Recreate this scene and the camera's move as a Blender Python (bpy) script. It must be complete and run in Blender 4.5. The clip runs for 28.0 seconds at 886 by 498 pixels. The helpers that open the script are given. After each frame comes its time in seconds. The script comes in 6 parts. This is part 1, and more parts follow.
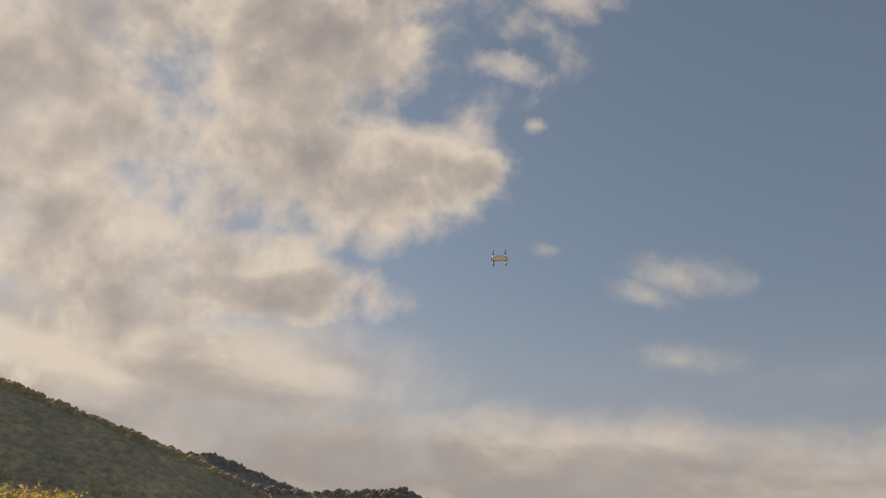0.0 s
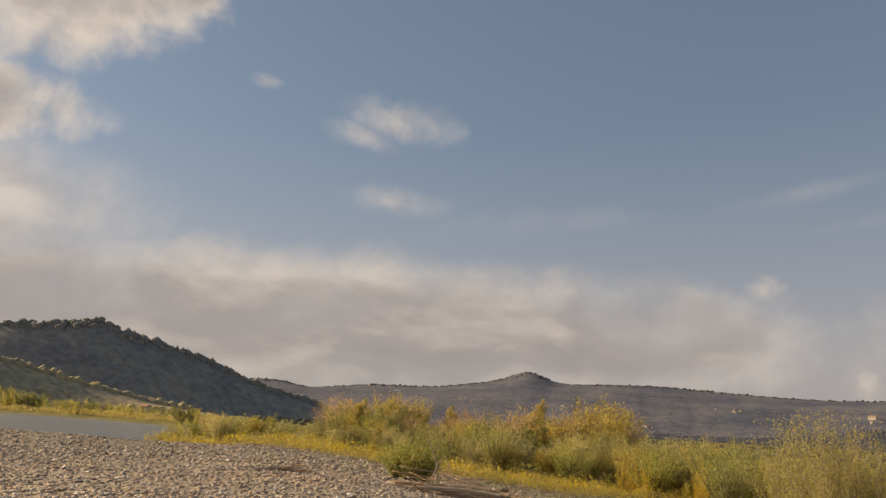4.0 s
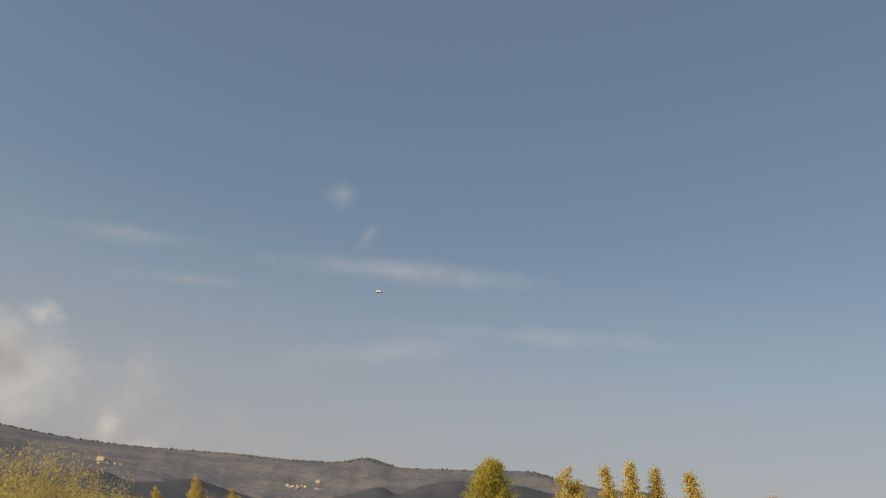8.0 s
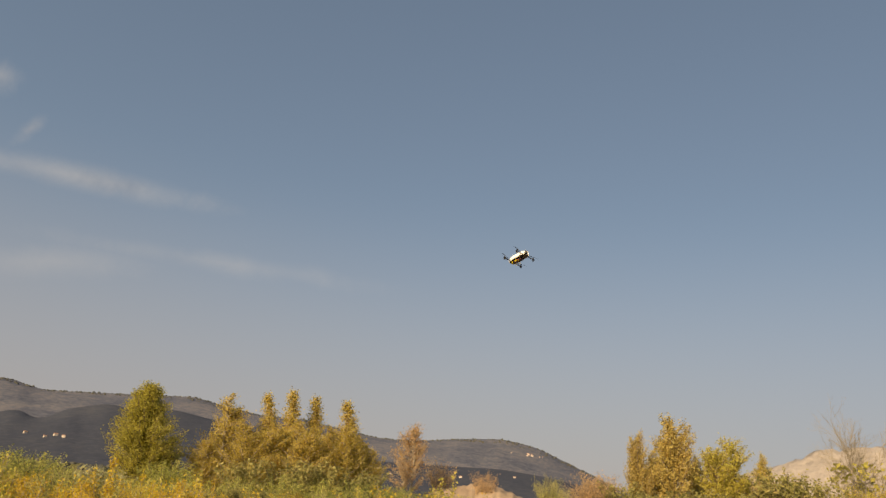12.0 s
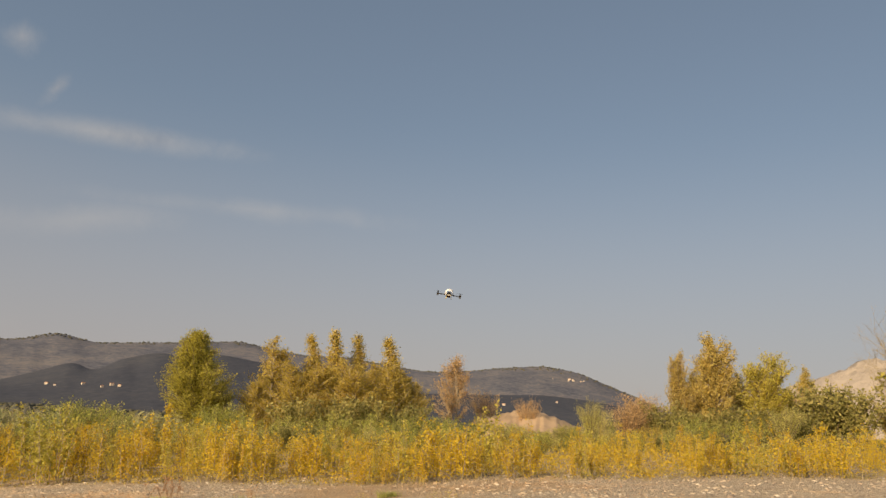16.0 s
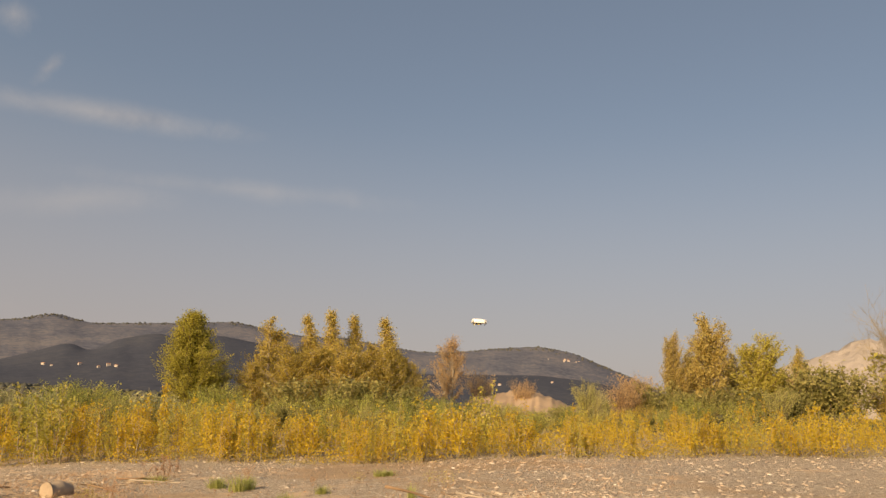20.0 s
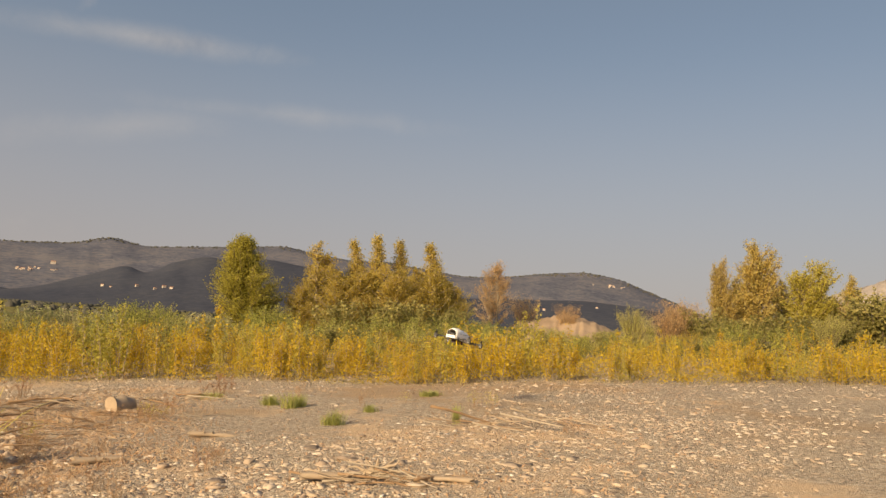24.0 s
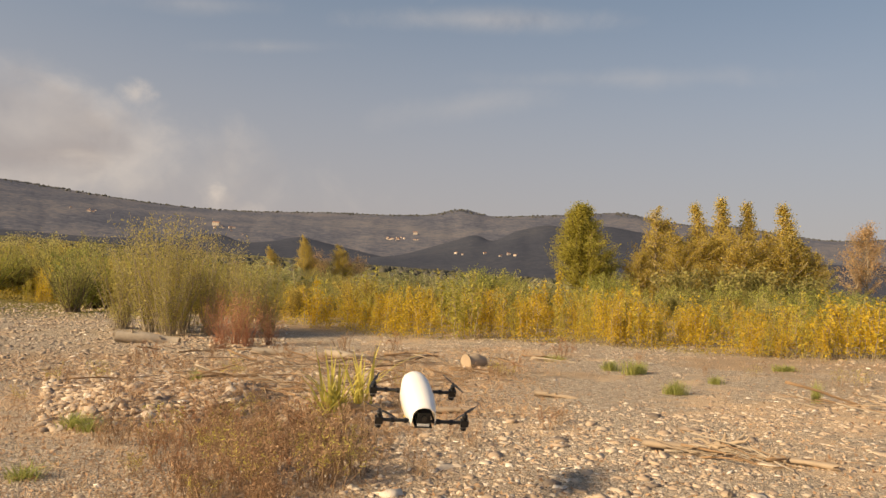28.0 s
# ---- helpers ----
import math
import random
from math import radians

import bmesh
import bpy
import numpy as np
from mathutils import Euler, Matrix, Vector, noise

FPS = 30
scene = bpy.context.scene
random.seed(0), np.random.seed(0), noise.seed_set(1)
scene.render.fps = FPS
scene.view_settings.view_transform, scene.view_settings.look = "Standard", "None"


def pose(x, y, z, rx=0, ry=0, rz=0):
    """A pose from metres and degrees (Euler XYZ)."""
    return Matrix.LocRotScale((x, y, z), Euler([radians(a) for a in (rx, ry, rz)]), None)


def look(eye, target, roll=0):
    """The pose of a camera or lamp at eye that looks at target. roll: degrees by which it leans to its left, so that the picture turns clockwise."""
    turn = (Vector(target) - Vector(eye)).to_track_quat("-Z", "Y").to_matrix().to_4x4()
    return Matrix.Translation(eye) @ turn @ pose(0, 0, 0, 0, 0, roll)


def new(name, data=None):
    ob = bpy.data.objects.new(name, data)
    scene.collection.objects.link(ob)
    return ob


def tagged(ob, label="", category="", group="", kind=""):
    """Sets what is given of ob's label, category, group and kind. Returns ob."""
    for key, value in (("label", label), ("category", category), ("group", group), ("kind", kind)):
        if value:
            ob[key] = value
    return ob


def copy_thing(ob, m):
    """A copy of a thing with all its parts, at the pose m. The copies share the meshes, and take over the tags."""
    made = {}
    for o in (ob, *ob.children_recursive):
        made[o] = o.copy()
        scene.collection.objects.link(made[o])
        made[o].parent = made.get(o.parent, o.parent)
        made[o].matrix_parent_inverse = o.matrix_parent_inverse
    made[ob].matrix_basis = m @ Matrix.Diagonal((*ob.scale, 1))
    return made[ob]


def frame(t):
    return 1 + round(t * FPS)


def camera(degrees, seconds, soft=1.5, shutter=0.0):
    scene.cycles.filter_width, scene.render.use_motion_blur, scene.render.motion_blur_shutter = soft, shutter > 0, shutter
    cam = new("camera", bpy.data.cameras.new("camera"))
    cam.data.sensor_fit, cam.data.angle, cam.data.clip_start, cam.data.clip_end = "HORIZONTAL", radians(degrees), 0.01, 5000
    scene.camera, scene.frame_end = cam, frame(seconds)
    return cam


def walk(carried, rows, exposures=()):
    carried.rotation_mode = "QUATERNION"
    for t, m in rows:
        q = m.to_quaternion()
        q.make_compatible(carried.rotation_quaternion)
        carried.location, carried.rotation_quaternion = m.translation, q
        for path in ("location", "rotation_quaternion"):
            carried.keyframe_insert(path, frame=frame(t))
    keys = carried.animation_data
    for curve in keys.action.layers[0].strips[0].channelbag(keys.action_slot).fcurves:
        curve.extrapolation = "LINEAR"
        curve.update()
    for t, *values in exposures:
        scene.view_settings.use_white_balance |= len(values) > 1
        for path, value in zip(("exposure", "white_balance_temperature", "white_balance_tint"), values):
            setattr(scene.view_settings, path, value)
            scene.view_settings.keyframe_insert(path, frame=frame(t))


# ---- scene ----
EYE = (0.0, 0.0, 1.6)
cam = camera(61.0, 28.0)
walk(cam, [
    (0.0, pose(*EYE, 113.94, -5.76, 67.43)),
    (0.5, pose(*EYE, 109.88, -2.51, 77.89)),
    (1.0, pose(*EYE, 107.87, -1.55, 80.73)),
    (1.5, pose(*EYE, 106.36, -2.24, 79.20)),
    (2.0, pose(*EYE, 105.04, -2.62, 75.49)),
    (2.5, pose(*EYE, 103.13, -2.94, 70.58)),
    (3.0, pose(*EYE, 102.28, -2.68, 63.66)),
    (3.5, pose(*EYE, 102.62, -1.85, 55.29)),
    (4.0, pose(*EYE, 103.23, -3.03, 45.98)),
    (4.5, pose(*EYE, 104.05, -4.39, 36.15)),
    (6.5, pose(*EYE, 109.55, -6.01, 6.32)),
    (7.0, pose(*EYE, 111.38, -6.30, 2.27)),
    (7.5, pose(*EYE, 112.49, -7.61, -2.40)),
    (8.0, pose(*EYE, 110.96, -7.33, -7.26)),
    (8.5, pose(*EYE, 110.90, -6.99, -10.63)),
    (9.0, pose(*EYE, 110.43, -7.86, -14.34)),
    (9.5, pose(*EYE, 108.85, -7.39, -18.43)),
    (10.0, pose(*EYE, 107.93, -5.38, -21.91)),
    (10.5, pose(*EYE, 108.38, -6.50, -25.58)),
    (11.0, pose(*EYE, 107.94, -7.14, -28.63)),
    (11.5, pose(*EYE, 108.60, -6.94, -31.57)),
    (13.5, pose(*EYE, 108.73, -4.49, -30.65)),
    (14.0, pose(*EYE, 107.13, -4.28, -30.23)),
    (14.5, pose(*EYE, 105.74, -4.13, -31.28)),
    (15.0, pose(*EYE, 105.17, -4.57, -31.13)),
    (15.5, pose(*EYE, 103.91, -3.78, -29.11)),
    (16.0, pose(*EYE, 103.38, -3.43, -28.58)),
    (16.5, pose(*EYE, 103.64, -3.80, -28.50)),
    (17.0, pose(*EYE, 106.14, -3.53, -29.37)),
    (17.5, pose(*EYE, 109.07, -2.80, -29.59)),
    (18.0, pose(*EYE, 107.80, -3.81, -30.49)),
    (18.5, pose(*EYE, 105.88, -4.43, -33.55)),
    (19.0, pose(*EYE, 103.77, -4.87, -33.67)),
    (19.5, pose(*EYE, 102.67, -5.03, -32.22)),
    (20.0, pose(*EYE, 101.94, -3.42, -28.88)),
    (20.5, pose(*EYE, 101.84, -0.49, -25.14)),
    (21.0, pose(*EYE, 101.65, 0.03, -22.43)),
    (21.5, pose(*EYE, 100.86, -0.33, -22.15)),
    (23.5, pose(*EYE, 98.19, -3.10, -25.71)),
    (24.0, pose(*EYE, 96.04, -4.08, -25.50)),
    (24.5, pose(*EYE, 90.32, -5.36, -21.91)),
    (25.0, pose(*EYE, 88.73, -4.55, -15.62)),
    (25.5, pose(*EYE, 89.79, -3.54, -8.87)),
    (26.0, pose(*EYE, 90.67, -4.47, -5.99)),
    (26.5, pose(*EYE, 89.52, -5.73, -4.34)),
    (27.0, pose(*EYE, 91.06, -6.28, -1.23)),
    (27.5, pose(*EYE, 91.92, -5.39, -0.43)),
    (28.0, pose(*EYE, 91.54, -4.64, -0.12)),
], exposures=[(0.0, 0.31, 7100, 10), (1.0, 0.28, 7100, 10), (2.0, 0.18, 7100, 10), (3.0, 0.30, 7050, 10), (4.5, 0.40, 6800, 10), (7.0, 0.46, 6600, 5), (8.0, 0.44, 6550, 5), (10.0, 0.43, 6850, 8), (14.0, 0.43, 7000, 9), (17.0, 0.43, 7100, 10), (19.5, 0.44, 7300, 13), (21.0, 0.45, 7300, 13), (24.0, 0.45, 7100, 11), (26.0, 0.49, 7000, 11), (28.0, 0.52, 6950, 11)])

# ---- daylight ----
SUN_AZ, SUN_EL = 118.0, 24.0        # degrees, turned left from +y


def way(az, el):
    a, e = radians(az), radians(el)
    return Vector((-math.sin(a) * math.cos(e), math.cos(a) * math.cos(e), math.sin(e)))


sun_data = bpy.data.lights.new("sun", "SUN")
sun_data.energy, sun_data.angle, sun_data.color = 5.0, radians(7.0), (1.0, 0.78, 0.50)
sun = new("sun", sun_data)
sun.matrix_world = look(way(SUN_AZ, SUN_EL) * 100, (0, 0, 0))


class Nodes:
    """Short hand for node trees."""

    def __init__(self, tree):
        self.t = tree
        tree.nodes.clear()

    def add(self, kind):
        return self.t.nodes.new(kind)

    def put(self, socket, v):
        if isinstance(v, bpy.types.NodeSocket):
            self.t.links.new(v, socket)
        elif v is not None:
            socket.default_value = v

    def math(self, op, a, b=None, c=None, clamp=False):
        n = self.add("ShaderNodeMath")
        n.operation, n.use_clamp = op, clamp
        for s, v in zip(n.inputs, (a, b, c)):
            self.put(s, v)
        return n.outputs[0]

    def vmath(self, op, a, b=None, out=0):
        n = self.add("ShaderNodeVectorMath")
        n.operation = op
        self.put(n.inputs[0], a)
        self.put(n.inputs[1], b)
        return n.outputs[out]

    def noise(self, vec, scale, detail=4.0, rough=0.55, dist=0.0, out=0):
        n = self.add("ShaderNodeTexNoise")
        self.put(n.inputs["Vector"], vec)
        n.inputs["Scale"].default_value, n.inputs["Detail"].default_value = scale, detail
        n.inputs["Roughness"].default_value, n.inputs["Distortion"].default_value = rough, dist
        return n.outputs[out]

    def voronoi(self, vec, scale, feature="F1", out="Distance", rnd=1.0):
        n = self.add("ShaderNodeTexVoronoi")
        n.feature = feature
        self.put(n.inputs["Vector"], vec)
        n.inputs["Scale"].default_value = scale
        n.inputs["Randomness"].default_value = rnd
        return n.outputs[out]

    def smooth(self, v, lo, hi, a=0.0, b=1.0):
        n = self.add("ShaderNodeMapRange")
        n.interpolation_type = "SMOOTHSTEP"
        self.put(n.inputs[0], v)
        for i, x in zip((1, 2, 3, 4), (lo, hi, a, b)):
            self.put(n.inputs[i], x)
        return n.outputs[0]

    def ramp(self, v, stops, mode="LINEAR"):
        n = self.add("ShaderNodeValToRGB")
        r = n.color_ramp
        r.interpolation = mode
        while len(r.elements) < len(stops):
            r.elements.new(0.5)
        for e, (p, c) in zip(r.elements, stops):
            e.position, e.color = p, (*c, 1)
        self.put(n.inputs[0], v)
        return n.outputs[0]

    def mix(self, f, a, b, mode="MIX"):
        n = self.add("ShaderNodeMix")
        n.data_type, n.blend_type = "RGBA", mode
        self.put(n.inputs[0], f)
        for s, v in ((n.inputs[6], a), (n.inputs[7], b)):
            self.put(s, (*v, 1) if isinstance(v, tuple) and len(v) == 3 else v)
        return n.outputs[2]

    def hsv(self, col, h=0.5, s=1.0, v=1.0):
        n = self.add("ShaderNodeHueSaturation")
        for k, x in (("Hue", h), ("Saturation", s), ("Value", v), ("Color", col)):
            self.put(n.inputs[k], x)
        return n.outputs[0]


# ---- sky: clear blue with a broken cloud bank, low stratus and thin streaks ----
world = bpy.data.worlds.new("sky")
scene.world = world
world.use_nodes = True
W = Nodes(world.node_tree)
sky = W.add("ShaderNodeTexSky")
sky.sky_type, sky.sun_disc = "NISHITA", False
sky.sun_elevation, sky.sun_rotation = radians(SUN_EL), radians(-SUN_AZ)
sky.air_density, sky.dust_density, sky.ozone_density = 1.0, 0.5, 1.2
heaven = W.add("ShaderNodeTexCoord").outputs["Generated"]
height = W.vmath("DOT_PRODUCT", heaven, (0, 0, 1), 1)
flat_dir = W.add("ShaderNodeSeparateXYZ")
W.put(flat_dir.inputs[0], heaven)
# the cloud layer seen in perspective: the direction spread on a plane overhead
lift = W.math("ADD", W.math("MAXIMUM", height, 0.0), 0.09)
plane = W.add("ShaderNodeCombineXYZ")
W.put(plane.inputs[0], W.math("DIVIDE", flat_dir.outputs[0], lift))
W.put(plane.inputs[1], W.math("DIVIDE", flat_dir.outputs[1], lift))
layer = plane.outputs[0]


def patch(az, el, wide, high, tilt=0.0, soft=(1.25, 0.0), grain=0.55, scale=9.0, base=None):
    """A cloud patch round a direction: half width and height in degrees, ragged by noise."""
    c = way(az, el)
    r = Vector((0, 0, 1)).cross(c).normalized() * -1
    u = r.cross(c).normalized()
    ti = radians(tilt)
    r, u = r * math.cos(ti) + u * math.sin(ti), u * math.cos(ti) - r * math.sin(ti)
    a = W.math("DIVIDE", W.vmath("DOT_PRODUCT", heaven, tuple(r), 1), math.sin(radians(wide)))
    b = W.math("DIVIDE", W.vmath("DOT_PRODUCT", heaven, tuple(u), 1), math.sin(radians(high)))
    d = W.math("SQRT", W.math("ADD", W.math("MULTIPLY", a, a), W.math("MULTIPLY", b, b)))
    n = W.noise(heaven, scale, 6.0, 0.62, 0.3)
    d = W.math("ADD", d, W.math("MULTIPLY", W.math("SUBTRACT", n, 0.5), grain * 4))
    front = W.math("GREATER_THAN", W.vmath("DOT_PRODUCT", heaven, tuple(c), 1), 0.0)
    return W.math("MULTIPLY", W.smooth(d, soft[0], soft[1]), front)


def union(values):
    out = values[0]
    for v in values[1:]:
        out = W.math("MAXIMUM", out, v)
    return out


# clouds of three kinds; each patch is ragged by noise
sunward = way(SUN_AZ, SUN_EL + 30) * 0.030
toward_sun = W.vmath("ADD", heaven, tuple(sunward))


def heaps_of(vec):
    """Billows of two sizes."""
    big = W.noise(vec, 5.0, 7.0, 0.52, 0.3)
    fine = W.noise(vec, 16.0, 6.0, 0.56, 0.15)
    return W.math("ADD", W.math("MULTIPLY", big, 0.76), W.math("MULTIPLY", fine, 0.24))


def oval(az, el, wide, high, tilt=0.0):
    return patch(az, el, wide, high, tilt, (1.45, 0.25), 0.0, 2.0)


heaped, heaped2 = heaps_of(heaven), heaps_of(toward_sun)
relief = W.math("SUBTRACT", heaped, heaped2)
bank_shape = union([
    oval(98, 37, 25, 14, 8), oval(87, 27, 12, 8, 10), oval(74.5, 28, 9.0, 6.0, 20), oval(95, 19, 12, 8, 6),
    oval(81, 19.0, 9.5, 3.4, 6), oval(85, 21.5, 6, 3.4, 8), oval(80, 40, 10, 9, 0), oval(68, 29.5, 3.2, 2.6, 30),
    oval(118, 27, 26, 28)])
field = W.math("ADD", W.math("MULTIPLY", bank_shape, 0.46), W.math("ADD", W.math("MULTIPLY", heaped, 1.55), -0.275))
bank = W.math("MULTIPLY", W.smooth(field, 0.66, 0.98), W.smooth(bank_shape, 0.0, 0.12))
depth_of = W.smooth(field, 0.80, 1.16)
far_layer = W.vmath("MULTIPLY", heaven, (1.0, 1.0, 2.6))
far_sun = W.vmath("ADD", far_layer, (-0.02, 0.0, 0.06))


def sheet_of(vec):
    return W.noise(vec, 4.2, 6.0, 0.50, 0.25)


sheet = sheet_of(far_layer)
low = union([
    patch(60, 7.0, 42, 5.4, 1, (1.25, 0.45), 0.20, 8.0),
    patch(34, 6.6, 15, 3.9, 3, (1.2, 0.4), 0.22, 10.0),
    patch(92, 12, 24, 6.0, 4, (1.3, 0.2), 0.22, 7.0),
    patch(115, 9, 40, 8, 0, (1.3, 0.3), 0.22, 6.0)])
low = W.math("MULTIPLY", low, W.smooth(sheet, 0.22, 0.5, 0.55, 1.0))
puffs = union([
    patch(50.6, 22.5, 3.8, 1.5, -10, (1.45, 0.0), 0.5, 16.0),
    patch(53.9, 21.3, 2.6, 0.9, -14, (1.45, 0.0), 0.5, 16.0),
    patch(50.5, 16.6, 2.8, 0.8, -6, (1.8, -0.9), 0.6, 16.0),
    patch(60.2, 42.6, 3.4, 1.6, 0, (1.3, 0.0), 0.5, 20.0),
    patch(62.9, 33.6, 0.9, 0.6, 0, (1.3, 0.0), 0.5, 30.0),
    patch(61.5, 24.3, 1.1, 0.6, 0, (1.3, 0.0), 0.5, 30.0),
    patch(65.6, 37.7, 3.4, 1.2, -10, (1.25, 0.1), 0.6, 20.0),
    patch(66.9, 29.8, 1.6, 2.2, 20, (1.25, 0.2), 0.5, 22.0),
    patch(23.1, 10.4, 1.1, 0.9, 0, (1.5, 0.0), 0.45, 40.0),
    patch(16.9, 3.9, 1.5, 1.0, 0, (1.5, 0.1), 0.5, 35.0),
    patch(14.6, 3.4, 1.6, 0.6, 0, (1.5, 0.0), 0.5, 35.0)])
streaks = union([
    patch(-2.4, 18.7, 7.6, 0.75, 3, (1.7, -0.3), 0.40, 16.0),
    patch(4.4, 23.6, 0.9, 0.8, 0, (1.7, -0.9), 0.6, 22.0),
    patch(1.7, 20.9, 0.4, 1.1, -28, (1.7, -0.9), 0.55, 22.0)])
wisps = union([
    patch(-1.5, 12.6, 5.6, 0.9, 12, (1.8, -0.7), 0.6, 14.0),
    patch(20.0, 17.1, 4.5, 0.5, 8, (1.8, -0.7), 0.6, 14.0),
    patch(14.2, 15.1, 3.4, 0.4, 8, (1.8, -0.7), 0.6, 14.0),
    patch(-13, 15.0, 9.0, 0.6, 2, (1.8, -0.7), 0.6, 14.0),
    patch(38, 15.6, 6.0, 0.9, 3, (1.8, -0.7), 0.6, 14.0)])
puffs = W.math("MULTIPLY", puffs, W.smooth(heaped, 0.36, 0.56, 0.25, 0.75))
streaks = W.math("MAXIMUM", W.math("MULTIPLY", streaks, 0.30), W.math("MULTIPLY", wisps, 0.17))
cover = union([bank, low, puffs, streaks])
# lit crests against grey bellies
lit = W.math("ADD", W.math("MULTIPLY", relief, 3.2), W.math("SUBTRACT", 0.90, W.math("MULTIPLY", depth_of, 0.46)))
lit_far = W.math("ADD", W.math("MULTIPLY", W.math("SUBTRACT", sheet, sheet_of(far_sun)), 0.8), W.math("ADD", 0.0, W.math("MULTIPLY", W.smooth(sheet, 0.36, 0.64), 0.34)))
lit_far = W.math("ADD", lit_far, W.smooth(height, 0.08, 0.20, 0.22, 0.50))
lit = W.mix(W.math("MULTIPLY", low, W.math("SUBTRACT", 1.0, bank)), lit, lit_far)
cloud_col = W.ramp(lit, [(0.15, (0.235, 0.216, 0.222)), (0.42, (0.290, 0.262, 0.255)), (0.66, (0.395, 0.350, 0.320)), (0.92, (0.56, 0.49, 0.425))])
blue = W.vmath("MULTIPLY", sky.outputs[0], (0.098, 0.089, 0.083))
blue = W.mix(0.5, blue, W.ramp(height, [(0.0, (0.175, 0.210, 0.262)), (0.35, (0.119, 0.166, 0.233)), (0.8, (0.092, 0.137, 0.203))]))
# dust towards the horizon
veil = W.smooth(height, 0.40, 0.0, 0.04, 0.80)
hazy = W.mix(veil, blue, (0.272, 0.250, 0.270))
sky_col = W.mix(W.math("MULTIPLY", cover, 0.92), hazy, cloud_col)
back = W.add("ShaderNodeBackground")
W.put(back.inputs[0], sky_col)
back.inputs[1].default_value = 1.0
W.put(W.add("ShaderNodeOutputWorld").inputs[0], back.outputs[0])


# ---- materials ----
def material(name):
    m = bpy.data.materials.new(name)
    m.use_nodes = True
    n = Nodes(m.node_tree)
    return m, n


def finish(n, shader, bump=None, bump_dist=0.02, strength=0.6):
    out = n.add("ShaderNodeOutputMaterial")
    if bump is not None:
        b = n.add("ShaderNodeBump")
        b.inputs["Strength"].default_value, b.inputs["Distance"].default_value = strength, bump_dist
        n.put(b.inputs["Height"], bump)
        n.put(shader.inputs["Normal"], b.outputs[0])
    n.put(out.inputs[0], shader.outputs[0])


def principled(n, col, rough=0.8, metal=0.0, spec=0.3):
    p = n.add("ShaderNodeBsdfPrincipled")
    n.put(p.inputs["Base Color"], (*col, 1) if isinstance(col, tuple) else col)
    n.put(p.inputs["Roughness"], rough)
    n.put(p.inputs["Metallic"], metal)
    n.put(p.inputs["Specular IOR Level"], spec)
    return p


def simple(name, col, rough=0.7, metal=0.0, spec=0.4, vary=0.15, scale=12.0, bump=0.0):
    """A plain finish with grain and faint stains."""
    m, n = material(name)
    pos = n.add("ShaderNodeTexCoord").outputs["Object"]
    g = n.noise(pos, scale, 5.0)
    s = n.noise(pos, scale * 0.17, 3.0)
    f = n.math("ADD", n.math("MULTIPLY", g, vary), n.math("MULTIPLY", s, vary))
    c = n.hsv((*col, 1), 0.5, 1.0, n.math("ADD", 1 - vary, f))
    finish(n, principled(n, c, rough, metal, spec), g if bump else None, bump or 0.01)
    return m


def leafy(name, stops, trans=0.45, rough=0.6):
    """Leaves: colour by leaf and by plant, thin enough to glow against the light."""
    m, n = material(name)
    rnd = n.add("ShaderNodeNewGeometry").outputs["Random Per Island"]
    ob = n.add("ShaderNodeObjectInfo").outputs["Random"]
    k = n.math("ADD", n.math("MULTIPLY", rnd, 0.62), n.math("MULTIPLY", ob, 0.38))
    col = n.ramp(k, stops)
    d = principled(n, col, rough, 0.0, 0.25)
    t = n.add("ShaderNodeBsdfTranslucent")
    n.put(t.inputs[0], col)
    mx = n.add("ShaderNodeMixShader")
    mx.inputs[0].default_value = trans
    n.put(mx.inputs[1], d.outputs[0])
    n.put(mx.inputs[2], t.outputs[0])
    n.put(n.add("ShaderNodeOutputMaterial").inputs[0], mx.outputs[0])
    return m


LEAF_GOLD = leafy("gold_leaves", [(0.1, (0.48, 0.32, 0.045)), (0.40, (0.62, 0.45, 0.05)), (0.75, (0.74, 0.56, 0.065)), (1.0, (0.46, 0.43, 0.09))], 0.5)
LEAF_POPLAR = leafy("poplar_leaves", [(0.1, (0.36, 0.33, 0.07)), (0.5, (0.54, 0.48, 0.10)), (0.8, (0.64, 0.55, 0.13)), (1.0, (0.62, 0.46, 0.12))], 0.5)
LEAF_AUTUMN = leafy("autumn_leaves", [(0.1, (0.44, 0.34, 0.11)), (0.5, (0.58, 0.45, 0.15)), (0.8, (0.66, 0.52, 0.18)), (1.0, (0.54, 0.48, 0.15))], 0.5)
LEAF_WILLOW = leafy("willow_leaves", [(0.1, (0.25, 0.255, 0.075)), (0.5, (0.46, 0.435, 0.145)), (0.8, (0.62, 0.57, 0.215)), (1.0, (0.70, 0.60, 0.21))])
LEAF_GREEN = leafy("green_leaves", [(0.1, (0.188, 0.219, 0.057)), (0.5, (0.396, 0.418, 0.111)), (0.8, (0.614, 0.557, 0.148)), (1.0, (0.804, 0.630, 0.162))])
LEAF_DARK = leafy("dark_leaves", [(0.1, (0.19, 0.19, 0.07)), (0.5, (0.32, 0.30, 0.105)), (0.8, (0.42, 0.37, 0.135)), (1.0, (0.50, 0.40, 0.155))], 0.4)
LEAF_CANE = leafy("cane_leaves", [(0.1, (0.240, 0.259, 0.125)), (0.5, (0.428, 0.438, 0.207)), (0.8, (0.563, 0.525, 0.275)), (1.0, (0.639, 0.553, 0.322))])
